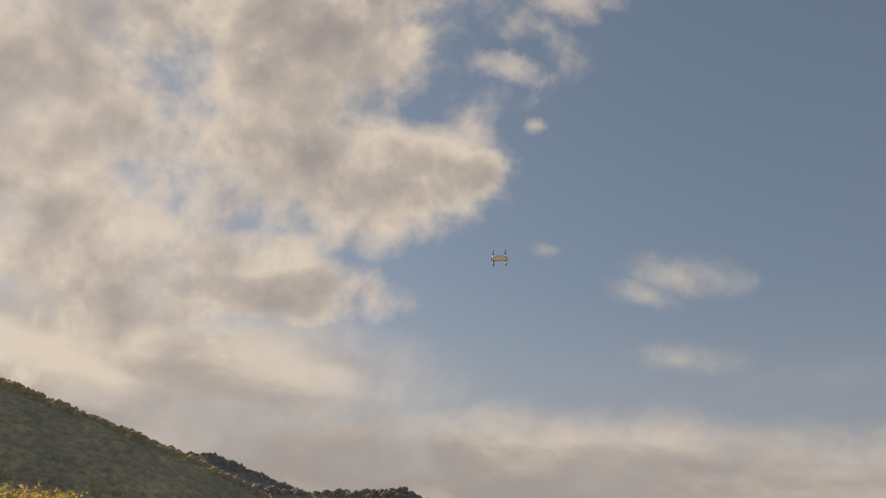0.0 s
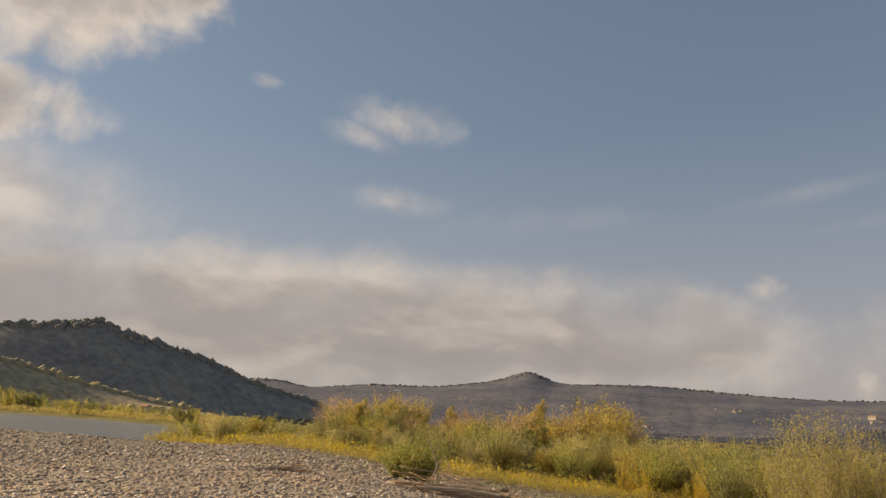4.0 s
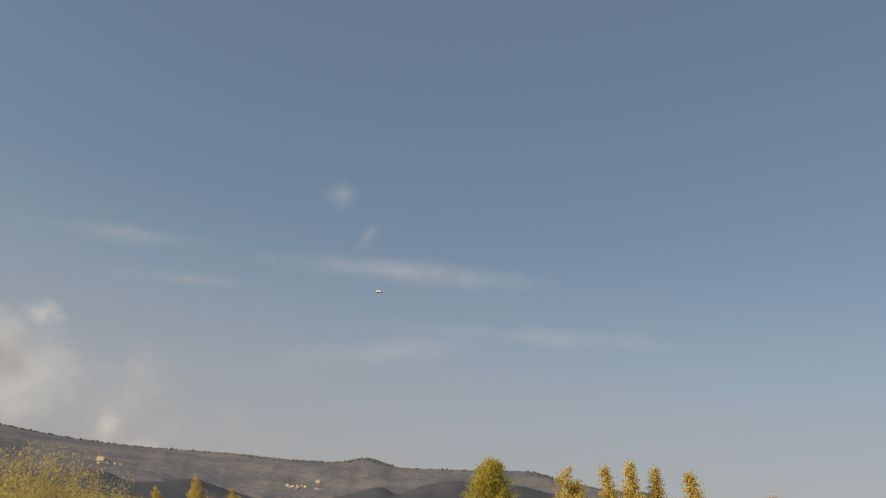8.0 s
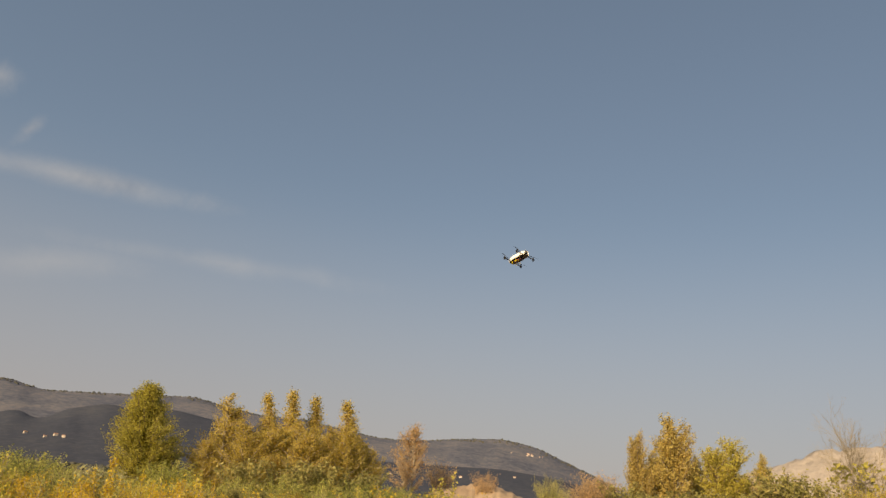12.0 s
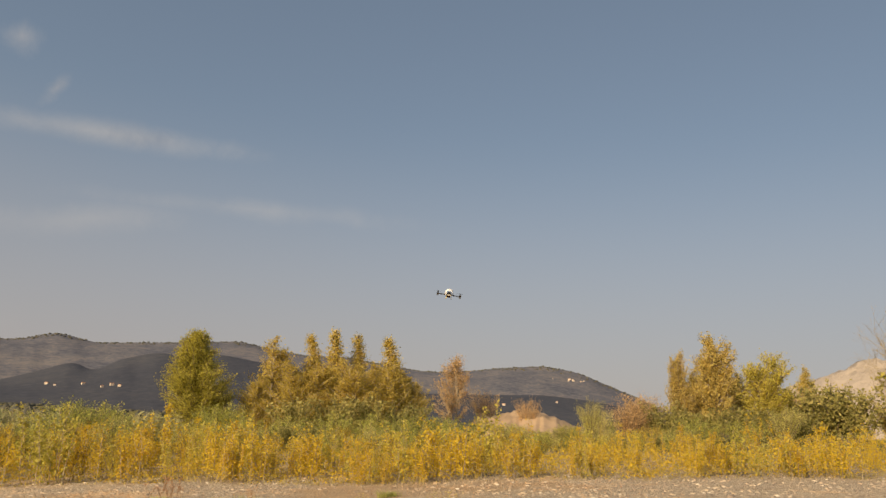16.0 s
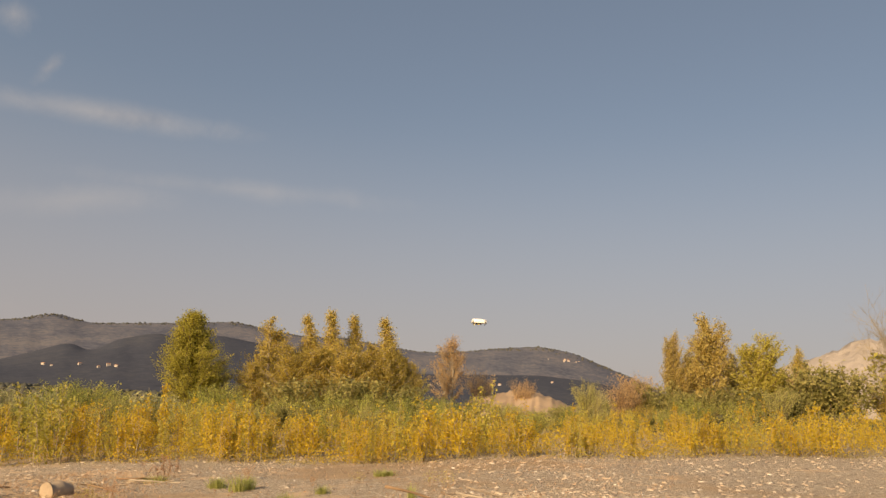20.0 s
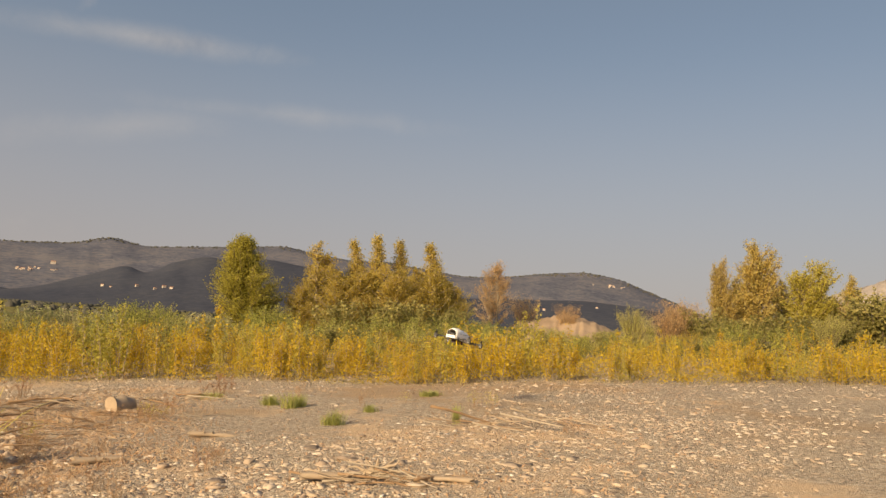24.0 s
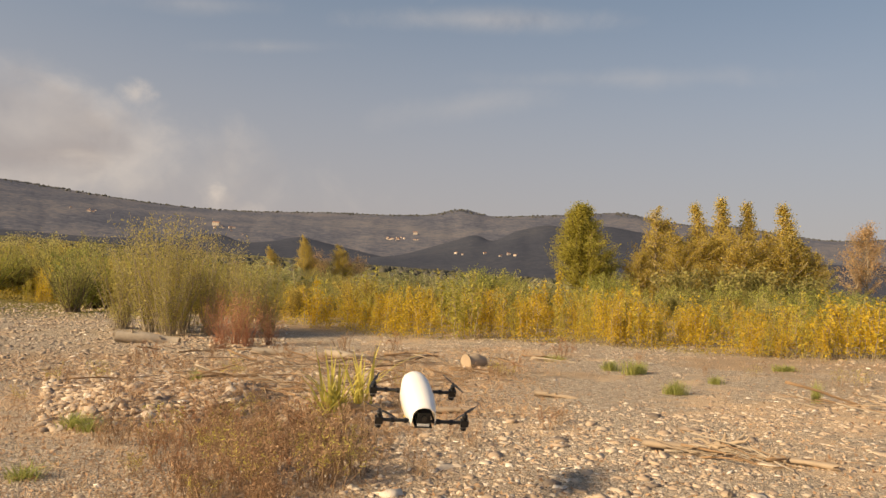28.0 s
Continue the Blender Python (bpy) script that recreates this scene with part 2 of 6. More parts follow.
LEAF_REED = leafy("reed_leaves", [(0.1, (0.36, 0.34, 0.09)), (0.5, (0.62, 0.55, 0.13)), (0.8, (0.75, 0.64, 0.19)), (1.0, (0.66, 0.50, 0.20))])
LEAF_RED = leafy("red_twigs", [(0.1, (0.34, 0.17, 0.09)), (0.5, (0.48, 0.25, 0.14)), (0.8, (0.55, 0.33, 0.19)), (1.0, (0.50, 0.38, 0.18))], 0.4)
LEAF_MELLOW = leafy("mellow_leaves", [(0.1, (0.36, 0.29, 0.07)), (0.5, (0.56, 0.44, 0.11)), (0.8, (0.68, 0.53, 0.15)), (1.0, (0.56, 0.49, 0.13))], 0.5)
LEAF_ROSE = leafy("rose_brown_leaves", [(0.1, (0.46, 0.31, 0.15)), (0.5, (0.62, 0.42, 0.22)), (0.8, (0.70, 0.50, 0.28)), (1.0, (0.60, 0.48, 0.20))], 0.5)
LEAF_DRY = leafy("dry_stalks", [(0.1, (0.27, 0.155, 0.09)), (0.5, (0.46, 0.29, 0.17)), (0.8, (0.58, 0.41, 0.26)), (1.0, (0.44, 0.34, 0.18))], 0.2)
LEAF_OLIVE = leafy("olive_wands", [(0.1, (0.33, 0.30, 0.095)), (0.5, (0.48, 0.43, 0.14)), (0.8, (0.58, 0.50, 0.18)), (1.0, (0.55, 0.44, 0.16))], 0.5)
LEAF_PALE = leafy("pale_leaves", [(0.1, (0.46, 0.40, 0.14)), (0.5, (0.64, 0.56, 0.22)), (0.8, (0.74, 0.67, 0.32)), (1.0, (0.70, 0.55, 0.20))], 0.5)
LEAF_GRASS = leafy("grass_blades", [(0.1, (0.28, 0.30, 0.09)), (0.5, (0.40, 0.43, 0.13)), (0.8, (0.54, 0.52, 0.18)), (1.0, (0.66, 0.57, 0.26))])
LEAF_STRAW = leafy("meadow_grass", [(0.1, (0.318, 0.274, 0.098)), (0.5, (0.526, 0.427, 0.140)), (0.8, (0.630, 0.510, 0.180)), (1.0, (0.378, 0.378, 0.136))])
BARK = simple("bark", (0.19, 0.15, 0.11), 0.9, 0, 0.2, 0.5, 30.0, 0.01)
RED_BARK = simple("red_bark", (0.38, 0.19, 0.12), 0.9, 0, 0.2, 0.4, 25.0)
BARK_PALE = simple("pale_bark", (0.34, 0.29, 0.22), 0.9, 0, 0.2, 0.5, 25.0, 0.01)


def ground_material():
    m, n = material("river_gravel")
    pos = n.add("ShaderNodeNewGeometry").outputs["Position"]
    cells = n.voronoi(pos, 17.0, "F1", "Color")
    edge = n.voronoi(pos, 17.0, "DISTANCE_TO_EDGE")
    cells2 = n.voronoi(pos, 48.0, "F1", "Color")
    d2 = n.voronoi(pos, 48.0)
    big = n.noise(pos, 0.35, 5.0, 0.6, 0.4)
    mid = n.noise(pos, 2.1, 4.0)
    grit = n.noise(pos, 120.0, 3.0)
    sep = n.add("ShaderNodeSeparateColor")
    n.put(sep.inputs[0], cells)
    sep2 = n.add("ShaderNodeSeparateColor")
    n.put(sep2.inputs[0], cells2)
    stone = n.ramp(sep.outputs[0], [(0.0, (0.22, 0.185, 0.15)), (0.35, (0.40, 0.325, 0.245)), (0.7, (0.52, 0.425, 0.32)), (1.0, (0.62, 0.54, 0.44))])
    pebble = n.ramp(sep2.outputs[1], [(0.0, (0.19, 0.16, 0.13)), (0.5, (0.35, 0.29, 0.22)), (1.0, (0.50, 0.44, 0.36))])
    sand = n.ramp(n.math("ADD", n.math("MULTIPLY", grit, 0.5), n.math("MULTIPLY", mid, 0.5)), [(0.3, (0.46, 0.335, 0.22)), (0.7, (0.60, 0.45, 0.305))])
    shadow_gap = n.smooth(edge, 0.0, 0.09)
    stone = n.mix(shadow_gap, n.mix(0.5, stone, sand), stone)
    rocky = n.mix(n.smooth(sep2.outputs[0], 0.35, 0.6), stone, pebble)
    where = n.smooth(n.math("ADD", big, n.math("MULTIPLY", n.math("SUBTRACT", mid, 0.5), 0.5)), 0.50, 0.66)
    col = n.mix(where, rocky, sand)
    soil = n.ramp(grit, [(0.3, (0.30, 0.21, 0.13)), (0.7, (0.43, 0.31, 0.195))])
    col = n.mix(n.smooth(n.noise(pos, 0.22, 4.0, 0.6, 0.5), 0.50, 0.66, 0.0, 0.75), col, soil)
    # far off the bars are grown over with dry grass
    sepp = n.add("ShaderNodeSeparateXYZ")
    n.put(sepp.inputs[0], pos)
    far = n.vmath("LENGTH", pos, None, 1)
    green = n.ramp(n.noise(pos, 0.08, 5.0), [(0.3, (0.10, 0.10, 0.03)), (0.6, (0.20, 0.17, 0.05)), (0.8, (0.28, 0.23, 0.08))])
    # keeps to the gravel bar by the water on one side
    west = n.smooth(sepp.outputs[0], -18.0, -34.0)
    north = n.smooth(sepp.outputs[1], 34.0, 48.0)
    grown = n.math("MULTIPLY", n.smooth(far, 26.0, 34.0), n.math("SUBTRACT", 1.0, n.math("MULTIPLY", west, n.math("SUBTRACT", 1.0, north))))
    grown = n.math("MAXIMUM", grown, n.smooth(far, 150.0, 175.0))
    # western ground painted darker for the shade between the backlit cobbles
    cobble_shade = n.ramp(grit, [(0.3, (0.13, 0.112, 0.09)), (0.7, (0.23, 0.195, 0.155))])
    col = n.mix(n.math("MULTIPLY", west, 0.75), col, cobble_shade)
    col = n.mix(grown, col, green)
    hgt = n.math("ADD", n.math("MULTIPLY", n.math("SUBTRACT", 1.0, where), n.math("MULTIPLY", shadow_gap, 0.3)),
                 n.math("ADD", n.math("MULTIPLY", d2, -0.7), n.math("MULTIPLY", grit, 0.15)))
    finish(n, principled(n, col, 0.92, 0, 0.2), hgt, 0.026, 0.75)
    return m


def stone_material():
    m, n = material("river_stone")
    geo = n.add("ShaderNodeNewGeometry")
    pos = geo.outputs["Position"]
    k = n.math("FRACT", n.math("ADD", geo.outputs["Random Per Island"], n.add("ShaderNodeObjectInfo").outputs["Random"]))
    base = n.ramp(k, [(0.0, (0.22, 0.18, 0.15)), (0.14, (0.35, 0.27, 0.21)), (0.40, (0.47, 0.355, 0.255)), (0.66, (0.53, 0.42, 0.315)), (0.86, (0.57, 0.48, 0.385)), (0.95, (0.66, 0.58, 0.49)), (1.0, (0.78, 0.72, 0.64))])
    g = n.noise(pos, 60.0, 5.0)
    s = n.noise(pos, 9.0, 3.0)
    col = n.hsv(base, 0.5, 0.95, n.math("ADD", 0.55, n.math("ADD", n.math("MULTIPLY", g, 0.4), n.math("MULTIPLY", s, 0.36))))
    finish(n, principled(n, col, 0.85, 0, 0.25), g, 0.006, 0.5)
    return m


def hill_material(name, stops, scale, grain=0.08, relief=3.5, bite=0.7, dapple=0.1):
    """Wooded slope seen from afar: stands of trees, with single crowns as cells."""
    m, n = material(name)
    pos = n.add("ShaderNodeNewGeometry").outputs["Position"]
    warp = n.vmath("ADD", pos, n.vmath("MULTIPLY", n.noise(pos, grain * 1.5, 3.0, 0.6, 0.0, 1), (6.0, 6.0, 6.0)))
    sep = n.add("ShaderNodeSeparateColor")
    n.put(sep.inputs[0], n.voronoi(warp, grain, "F1", "Color"))
    k = n.math("ADD", n.math("MULTIPLY", n.noise(pos, scale, 4.0, 0.55), 0.55), n.math("MULTIPLY", n.noise(pos, scale * 8, 4.0, 0.6), 0.30))
    k = n.math("ADD", k, n.math("MULTIPLY", sep.outputs[0], 0.15))
    col = n.hsv(n.ramp(k, stops), 0.5, 1.0, n.smooth(n.noise(pos, grain * 1.2, 5.0, 0.7), 0.3, 0.7, 1 - dapple, 1 + dapple))
    trees = n.math("ADD", n.math("MULTIPLY", n.noise(pos, scale * 6, 6.0, 0.65), 1.2), n.math("MULTIPLY", n.voronoi(warp, grain), -0.5))
    finish(n, principled(n, col, 0.95, 0, 0.1), trees, relief, bite)
    return m


GROUND = ground_material()
STONE = stone_material()
# autumn tones raised well above leaf brightness to paint in the haze
FOREST = hill_material("haze_paled_forest", [(0.34, (0.29, 0.245, 0.175)), (0.46, (0.38, 0.31, 0.20)), (0.58, (0.47, 0.375, 0.22)), (0.70, (0.60, 0.46, 0.23))], 0.012, 0.11, 2.2, 0.12, 0.25)
# greyer, darker copy of the hill forest: shade and haze painted into it
SHADED_FOREST = hill_material("shade_tinted_forest", [(0.34, (0.20, 0.187, 0.175)), (0.48, (0.255, 0.233, 0.205)), (0.62, (0.31, 0.275, 0.215)), (0.74, (0.38, 0.315, 0.21))], 0.010, 0.09, 2.2, 0.12, 0.2)
# blue-grey tones carry the haze of distance in the base colour
HAZY_FOREST = hill_material("hazy_forest", [(0.36, (0.074, 0.083, 0.116)), (0.48, (0.110, 0.115, 0.146)), (0.60, (0.165, 0.158, 0.172))], 0.004, 0.08, 3.0, 0.3)
# darker, bluer woods: the cloud shade on the foothills is put into the colour
CLOUD_SHADE_FOREST = hill_material("cloud_shade_forest", [(0.30, (0.044, 0.050, 0.072)), (0.5, (0.056, 0.062, 0.084)), (0.70, (0.074, 0.078, 0.094))], 0.005, 0.08, 3.0, 0.3)
EARTH = simple("bare_earth", (0.36, 0.27, 0.19), 0.95, 0, 0.1, 0.5, 1.2, 0.05)
PALE_SPOIL = simple("white_gravel", (0.37, 0.325, 0.29), 0.95, 0, 0.1, 0.5, 1.1, 0.9)
WOOD = simple("driftwood", (0.40, 0.315, 0.23), 0.85, 0, 0.2, 0.5, 14.0, 0.01)
WOOD_GREY = simple("grey_driftwood", (0.40, 0.34, 0.27), 0.9, 0, 0.2, 0.5, 14.0, 0.01)
WOOD_CUT = simple("cut_wood", (0.44, 0.30, 0.17), 0.8, 0, 0.2, 0.3, 18.0, 0.004)
TWIG = simple("dry_twigs", (0.30, 0.20, 0.12), 0.9, 0, 0.2, 0.5, 20.0)


def water_material():
    m, n = material("river_water")
    pos = n.add("ShaderNodeNewGeometry").outputs["Position"]
    r = n.math("ADD", n.noise(pos, 0.9, 4.0), n.math("MULTIPLY", n.noise(pos, 5.0, 3.0), 0.3))
    p = principled(n, (0.16, 0.16, 0.14), 0.22, 0, 0.5)
    finish(n, p, r, 0.5, 1.0)
    return m


WATER = water_material()

# ---- helpers for meshes ----


def part(name, data, mat, parent=None, label="", m=None, smooth=False):
    """Links a bmesh or a mesh as one object, under its thing if given."""
    if isinstance(data, bmesh.types.BMesh):
        me = bpy.data.meshes.new(name)
        data.to_mesh(me)
        data.free()
    else:
        me = data
    if mat is not None and not me.materials:
        me.materials.append(mat)
    if smooth:
        me.polygons.foreach_set("use_smooth", [True] * len(me.polygons))
    ob = new(name, me)
    if parent is not None:
        ob.parent = parent
    if m is not None:
        ob.matrix_basis = m
    if label:
        ob["label"] = label
    return ob


def mesh_of(name, verts, faces):
    """A mesh from arrays: vertices n x 3, faces all of one size."""
    verts, faces = np.asarray(verts, dtype=np.float32), np.asarray(faces, dtype=np.int32)
    me = bpy.data.meshes.new(name)
    k = faces.shape[1]
    me.vertices.add(len(verts))
    me.vertices.foreach_set("co", verts.ravel())
    me.loops.add(faces.size)
    me.loops.foreach_set("vertex_index", faces.ravel())
    me.polygons.add(len(faces))
    me.polygons.foreach_set("loop_start", np.arange(len(faces), dtype=np.int32) * k)
    me.update(calc_edges=True)
    return me


def grid_mesh(name, P):
    """A sheet from an array of points a x b x 3."""
    a, b = P.shape[:2]
    i = np.arange(a * b).reshape(a, b)
    f = np.stack([i[:-1, :-1], i[1:, :-1], i[1:, 1:], i[:-1, 1:]], -1).reshape(-1, 4)
    return mesh_of(name, P.reshape(-1, 3), f)


def tubes(paths, sides=5):
    """Tapered tubes along paths of (points, radii), as vertices and quads."""
    V, F, k = [], [], 0
    ang = np.linspace(0, 2 * np.pi, sides, endpoint=False)
    for pts, rad in paths:
        pts, rad = np.asarray(pts, float), np.asarray(rad, float)
        d = np.gradient(pts, axis=0)
        d /= np.linalg.norm(d, axis=1)[:, None] + 1e-9
        ref = np.array([1.0, 0, 0]) if abs(d[0, 2]) > 0.7 else np.array([0, 0, 1.0])
        a = np.cross(d, ref)
        a /= np.linalg.norm(a, axis=1)[:, None] + 1e-9
        b = np.cross(d, a)
        ring = pts[:, None] + rad[:, None, None] * (np.cos(ang)[None, :, None] * a[:, None] + np.sin(ang)[None, :, None] * b[:, None])
        n = len(pts)
        V.append(ring.reshape(-1, 3))
        i = k + np.arange(n * sides).reshape(n, sides)
        j = np.roll(i, -1, axis=1)
        F.append(np.stack([i[:-1], j[:-1], j[1:], i[1:]], -1).reshape(-1, 4))
        k += n * sides
    return np.concatenate(V), np.concatenate(F)


def leaves(centres, size, rg, slim=0.6, droop=0.0, up=0.0):
    """Small folded leaves at the centres, as vertices and quads."""
    n = len(centres)
    a = rg.normal(size=(n, 3))
    a[:, 2] = a[:, 2] * (1 - abs(droop)) - droop * 1.5 + up * 1.5
    a /= np.linalg.norm(a, axis=1)[:, None]
    b = np.cross(a, rg.normal(size=(n, 3)))
    b /= np.linalg.norm(b, axis=1)[:, None]
    c = np.cross(a, b)
    s = (size * rg.uniform(0.6, 1.35, n))[:, None]
    V = np.stack([centres - a * s, centres + b * s * slim + c * s * 0.12, centres + a * s, centres - b * s * slim + c * s * 0.12], 1)
    return V.reshape(-1, 3), np.arange(4 * n).reshape(n, 4)


def ico(level=1):
    bm = bmesh.new()
    bmesh.ops.create_icosphere(bm, subdivisions=level, radius=1.0)
    v = np.array([x.co for x in bm.verts])
    f = np.array([[x.index for x in p.verts] for p in bm.faces])
    bm.free()
    return v, f


def smoothstep(a, b, x):
    t = np.clip((x - a) / (b - a), 0, 1)
    return t * t * (3 - 2 * t)


def wave(x, y, seed=0.0):
    """Soft rolling noise from a few sines."""
    return (np.sin(x * 1.0 + 1.3 * np.sin(y * 0.7 + seed)) + np.sin(y * 1.3 + 1.7 * np.sin(x * 0.6 + seed * 2)) + 0.6 * np.sin(2.3 * x - 1.9 * y + seed)) / 2.6


# ---- the lie of the land ----
WATER_Z = -0.45
SLOPE_X, SLOPE_Y = 0.0716, -0.0122


def ground_z(x, y):
    """Height of the ground: a bar that rises to the east, falling to the river in the west."""
    x, y = np.asarray(x, float), np.asarray(y, float)
    r = np.hypot(x, y) + 1e-6
    az = np.degrees(np.arctan2(-x, y))
    w = 1 - smoothstep(25, 60, az)
    w = np.where((az < -100), 1 - smoothstep(100, 160, -az), w)
    s = w * 60 * np.tanh(r / 60) / r
    z = s * (SLOPE_X * x + SLOPE_Y * y)
    z = z + 0.035 * wave(x * 0.9, y * 0.9, 1.0) * smoothstep(2, 6, r) + 0.09 * wave(x * 0.21, y * 0.21, 2.0) * smoothstep(4, 14, r) * (1 - 0.7 * (1 - w))
    # a low bank of rubble above a sandy hollow
    z = z + 0.20 * smoothstep(8.3, 9.2, r) * (1 - smoothstep(9.8, 12.5, r)) * smoothstep(11, 15, az) * (1 - smoothstep(22, 27, az))
    return z + river_dip(x, y)


def shore(az):
    """Distance of the river's near and far edges in a direction."""
    near = np.interp(az, [60, 67, 74, 81, 88, 95, 110, 140, 175], [54, 56, 64, 78, 118, 155, 160, 180, 200])
    far = np.interp(az, [60, 64, 66, 76, 85, 95, 110, 140, 175], [54, 80, 118, 175, 195, 185, 190, 230, 260])
    return near, far


def river_dip(x, y):
    az = np.degrees(np.arctan2(-x, y))
    r = np.hypot(x, y)
    n, f = shore(az)
    inside = smoothstep(n - 14, n + 1, r) * (1 - smoothstep(f - 1.0, f + 8, r))
    on = smoothstep(58, 64, az) * (1 - smoothstep(165, 175, az))
    beyond = smoothstep(f - 4, f + 10, r) * on
    return -0.52 * inside * on - 0.05 * smoothstep(f, f + 5, r) * on - 0.45 * np.clip(inside - 0.8, 0, 1) * on * 2 + 0.15 * beyond


def spot(az, r, sink=0.0):
    x, y = -math.sin(radians(az)) * r, math.cos(radians(az)) * r
    return x, y, float(ground_z(x, y)) - sink

# ---- ground ----
rad = np.concatenate([np.linspace(0.0, 24, 97), np.geomspace(24.6, 5200, 130)])
az = np.radians(np.arange(0, 361, 1.5))
RR, AA = np.meshgrid(rad, az, indexing="ij")
gx, gy = -np.sin(AA) * RR, np.cos(AA) * RR
ground = part("ground", grid_mesh("ground", np.stack([gx, gy, ground_z(gx, gy)], -1)), GROUND, smooth=True)
tagged(ground, "dry river bar of tan gravel and sand", "ground", kind="structure")

wa = np.radians(np.arange(58, 176, 2.0))
wr = np.geomspace(40, 300, 40)
WR, WA = np.meshgrid(wr, wa, indexing="ij")
water = part("water", grid_mesh("water", np.stack([-np.sin(WA) * WR, np.cos(WA) * WR, np.full_like(WR, WATER_Z)], -1)), WATER, smooth=True)
tagged(water, "smooth grey river reflecting the cloudy sky", "river", kind="structure")


# ---- hills ----
def rough2(x, y, seed):
    """Uneven noise of several sizes, from turned sines."""
    out, amp, fr = 0.0, 1.0, 1.0
    for k in range(5):
        c, s = math.cos(seed + k * 1.7), math.sin(seed + k * 1.7)
        u, v = (x * c - y * s) * fr, (x * s + y * c) * fr
        out = out + amp * np.sin(u + 1.6 * np.sin(v * 0.8 + k + seed)) * np.cos(v * 0.9 + 1.2 * np.sin(u * 0.6 + seed * k))
        amp, fr = amp * 0.55, fr * 1.93
    return out


def hill_point(profile, dist, depth, seed, a, s):
    """The point of a hill in direction a, s of the way from its foot (0) to its crest (1)."""
    pa, pe = zip(*profile)
    a, s = np.asarray(a, float), np.asarray(s, float)
    e = sum(np.interp(a + k, pa, pe) for k in (-0.5, -0.25, 0, 0.25, 0.5)) / 5
    broad = sum(np.interp(a + k, pa, pe) for k in (-7, -5, -3, -1, 1, 3, 5, 7)) / 8
    u = np.clip(s, 0, 1)
    e = np.where(s < 1, broad + (e - broad) * u ** 3, e)
    top = (dist + depth) * np.tan(np.radians(e)) + 1.6
    lie = np.sin(np.pi * u) ** 0.8
    w = a * 0.9 + 0.7 * rough2(a * 0.35, s * 1.3, seed + 2)
    gully = np.abs(np.sin(w)) * (0.006 if depth < 400 else 0.013) + 0.006 * rough2(a * 0.22, s * 1.6, seed + 5) + np.abs(np.sin(w * 2.3 + s * 2 + seed)) * (0.002 if depth < 400 else 0.005) + 0.004 * rough2(a * 2.1, s * 3.0, seed)
    run = depth * (np.clip(e / 6.0, 0.3, 1) if depth < 400 else 1)
    r = dist + depth - run + run * s
    shape = np.where(s <= 1, 0.55 * u + 0.45 * np.sin(u * np.pi / 2), 1 - (s - 1) * 2.0)
    z = -2.0 + (top + 2.0) * (shape - (0.045 - gully) * lie * (s < 1) * 0.8)
    ar = np.radians(a)
    return np.stack([-np.sin(ar) * r, np.cos(ar) * r, z], -1)


def ridge(name, profile, dist, depth, mat, seed, label, step=0.25, canopy=0.0, rows_=44):
    """A wooded hill whose skyline follows the profile of (direction, elevation). canopy: the unevenness of its treetops."""
    a = np.arange(profile[0][0], profile[-1][0] + step, step)
    S, A = np.meshgrid(np.concatenate([np.linspace(0, 1.0, rows_), [1.06, 1.25]]), a, indexing="ij")
    P = hill_point(profile, dist, depth, seed, A, S)
    if canopy:
        P[..., 2] += canopy * rough2(P[..., 0] * 0.05, P[..., 1] * 0.05, seed) * (S > 0.01)
    ob = part(name, grid_mesh(name, P), mat, smooth=True)
    tagged(ob, label, "hill", kind="structure")
    return ob


TILT = lambda rows_: [(a_, e_ - 0.22 - math.sin(radians(max(a_ - 62, 0)))) for a_, e_ in rows_]
WEST = TILT([(60, -0.4), (66, 0.7), (72, 2.0), (77, 3.4), (81, 4.95), (84, 6.1), (87, 7.05), (92, 8.3), (95, 8.95), (98, 9.7), (103.6, 10.8), (108, 11.05), (118, 12.5), (135, 12), (160, 8), (185, 3)])
MIDDLE = TILT([(46, -0.4), (54.6, 1.0), (57.5, 1.8), (61, 2.8), (63.9, 4.1), (66, 4.75), (68.4, 5.3), (69.8, 5.75), (70.6, 6.2), (71.3, 6.3), (72.2, 6.0), (73.5, 5.75), (75.8, 5.6), (78.7, 5.3), (82, 5.3), (88, 5.0), (96, 3)])
SADDLE = TILT([(74, 4.2), (78, 5.3), (81.6, 6.3), (83.5, 6.85), (85.0, 7.3), (86.6, 6.9), (90, 6.2), (98, 5)])
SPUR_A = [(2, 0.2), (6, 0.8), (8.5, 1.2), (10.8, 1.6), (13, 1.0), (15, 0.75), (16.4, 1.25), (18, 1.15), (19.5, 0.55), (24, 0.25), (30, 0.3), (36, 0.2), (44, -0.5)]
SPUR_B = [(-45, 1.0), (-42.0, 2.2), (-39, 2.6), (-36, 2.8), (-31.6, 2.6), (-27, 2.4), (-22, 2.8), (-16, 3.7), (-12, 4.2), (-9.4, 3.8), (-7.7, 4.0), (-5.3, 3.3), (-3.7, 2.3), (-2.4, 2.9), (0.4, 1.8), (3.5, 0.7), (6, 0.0)]
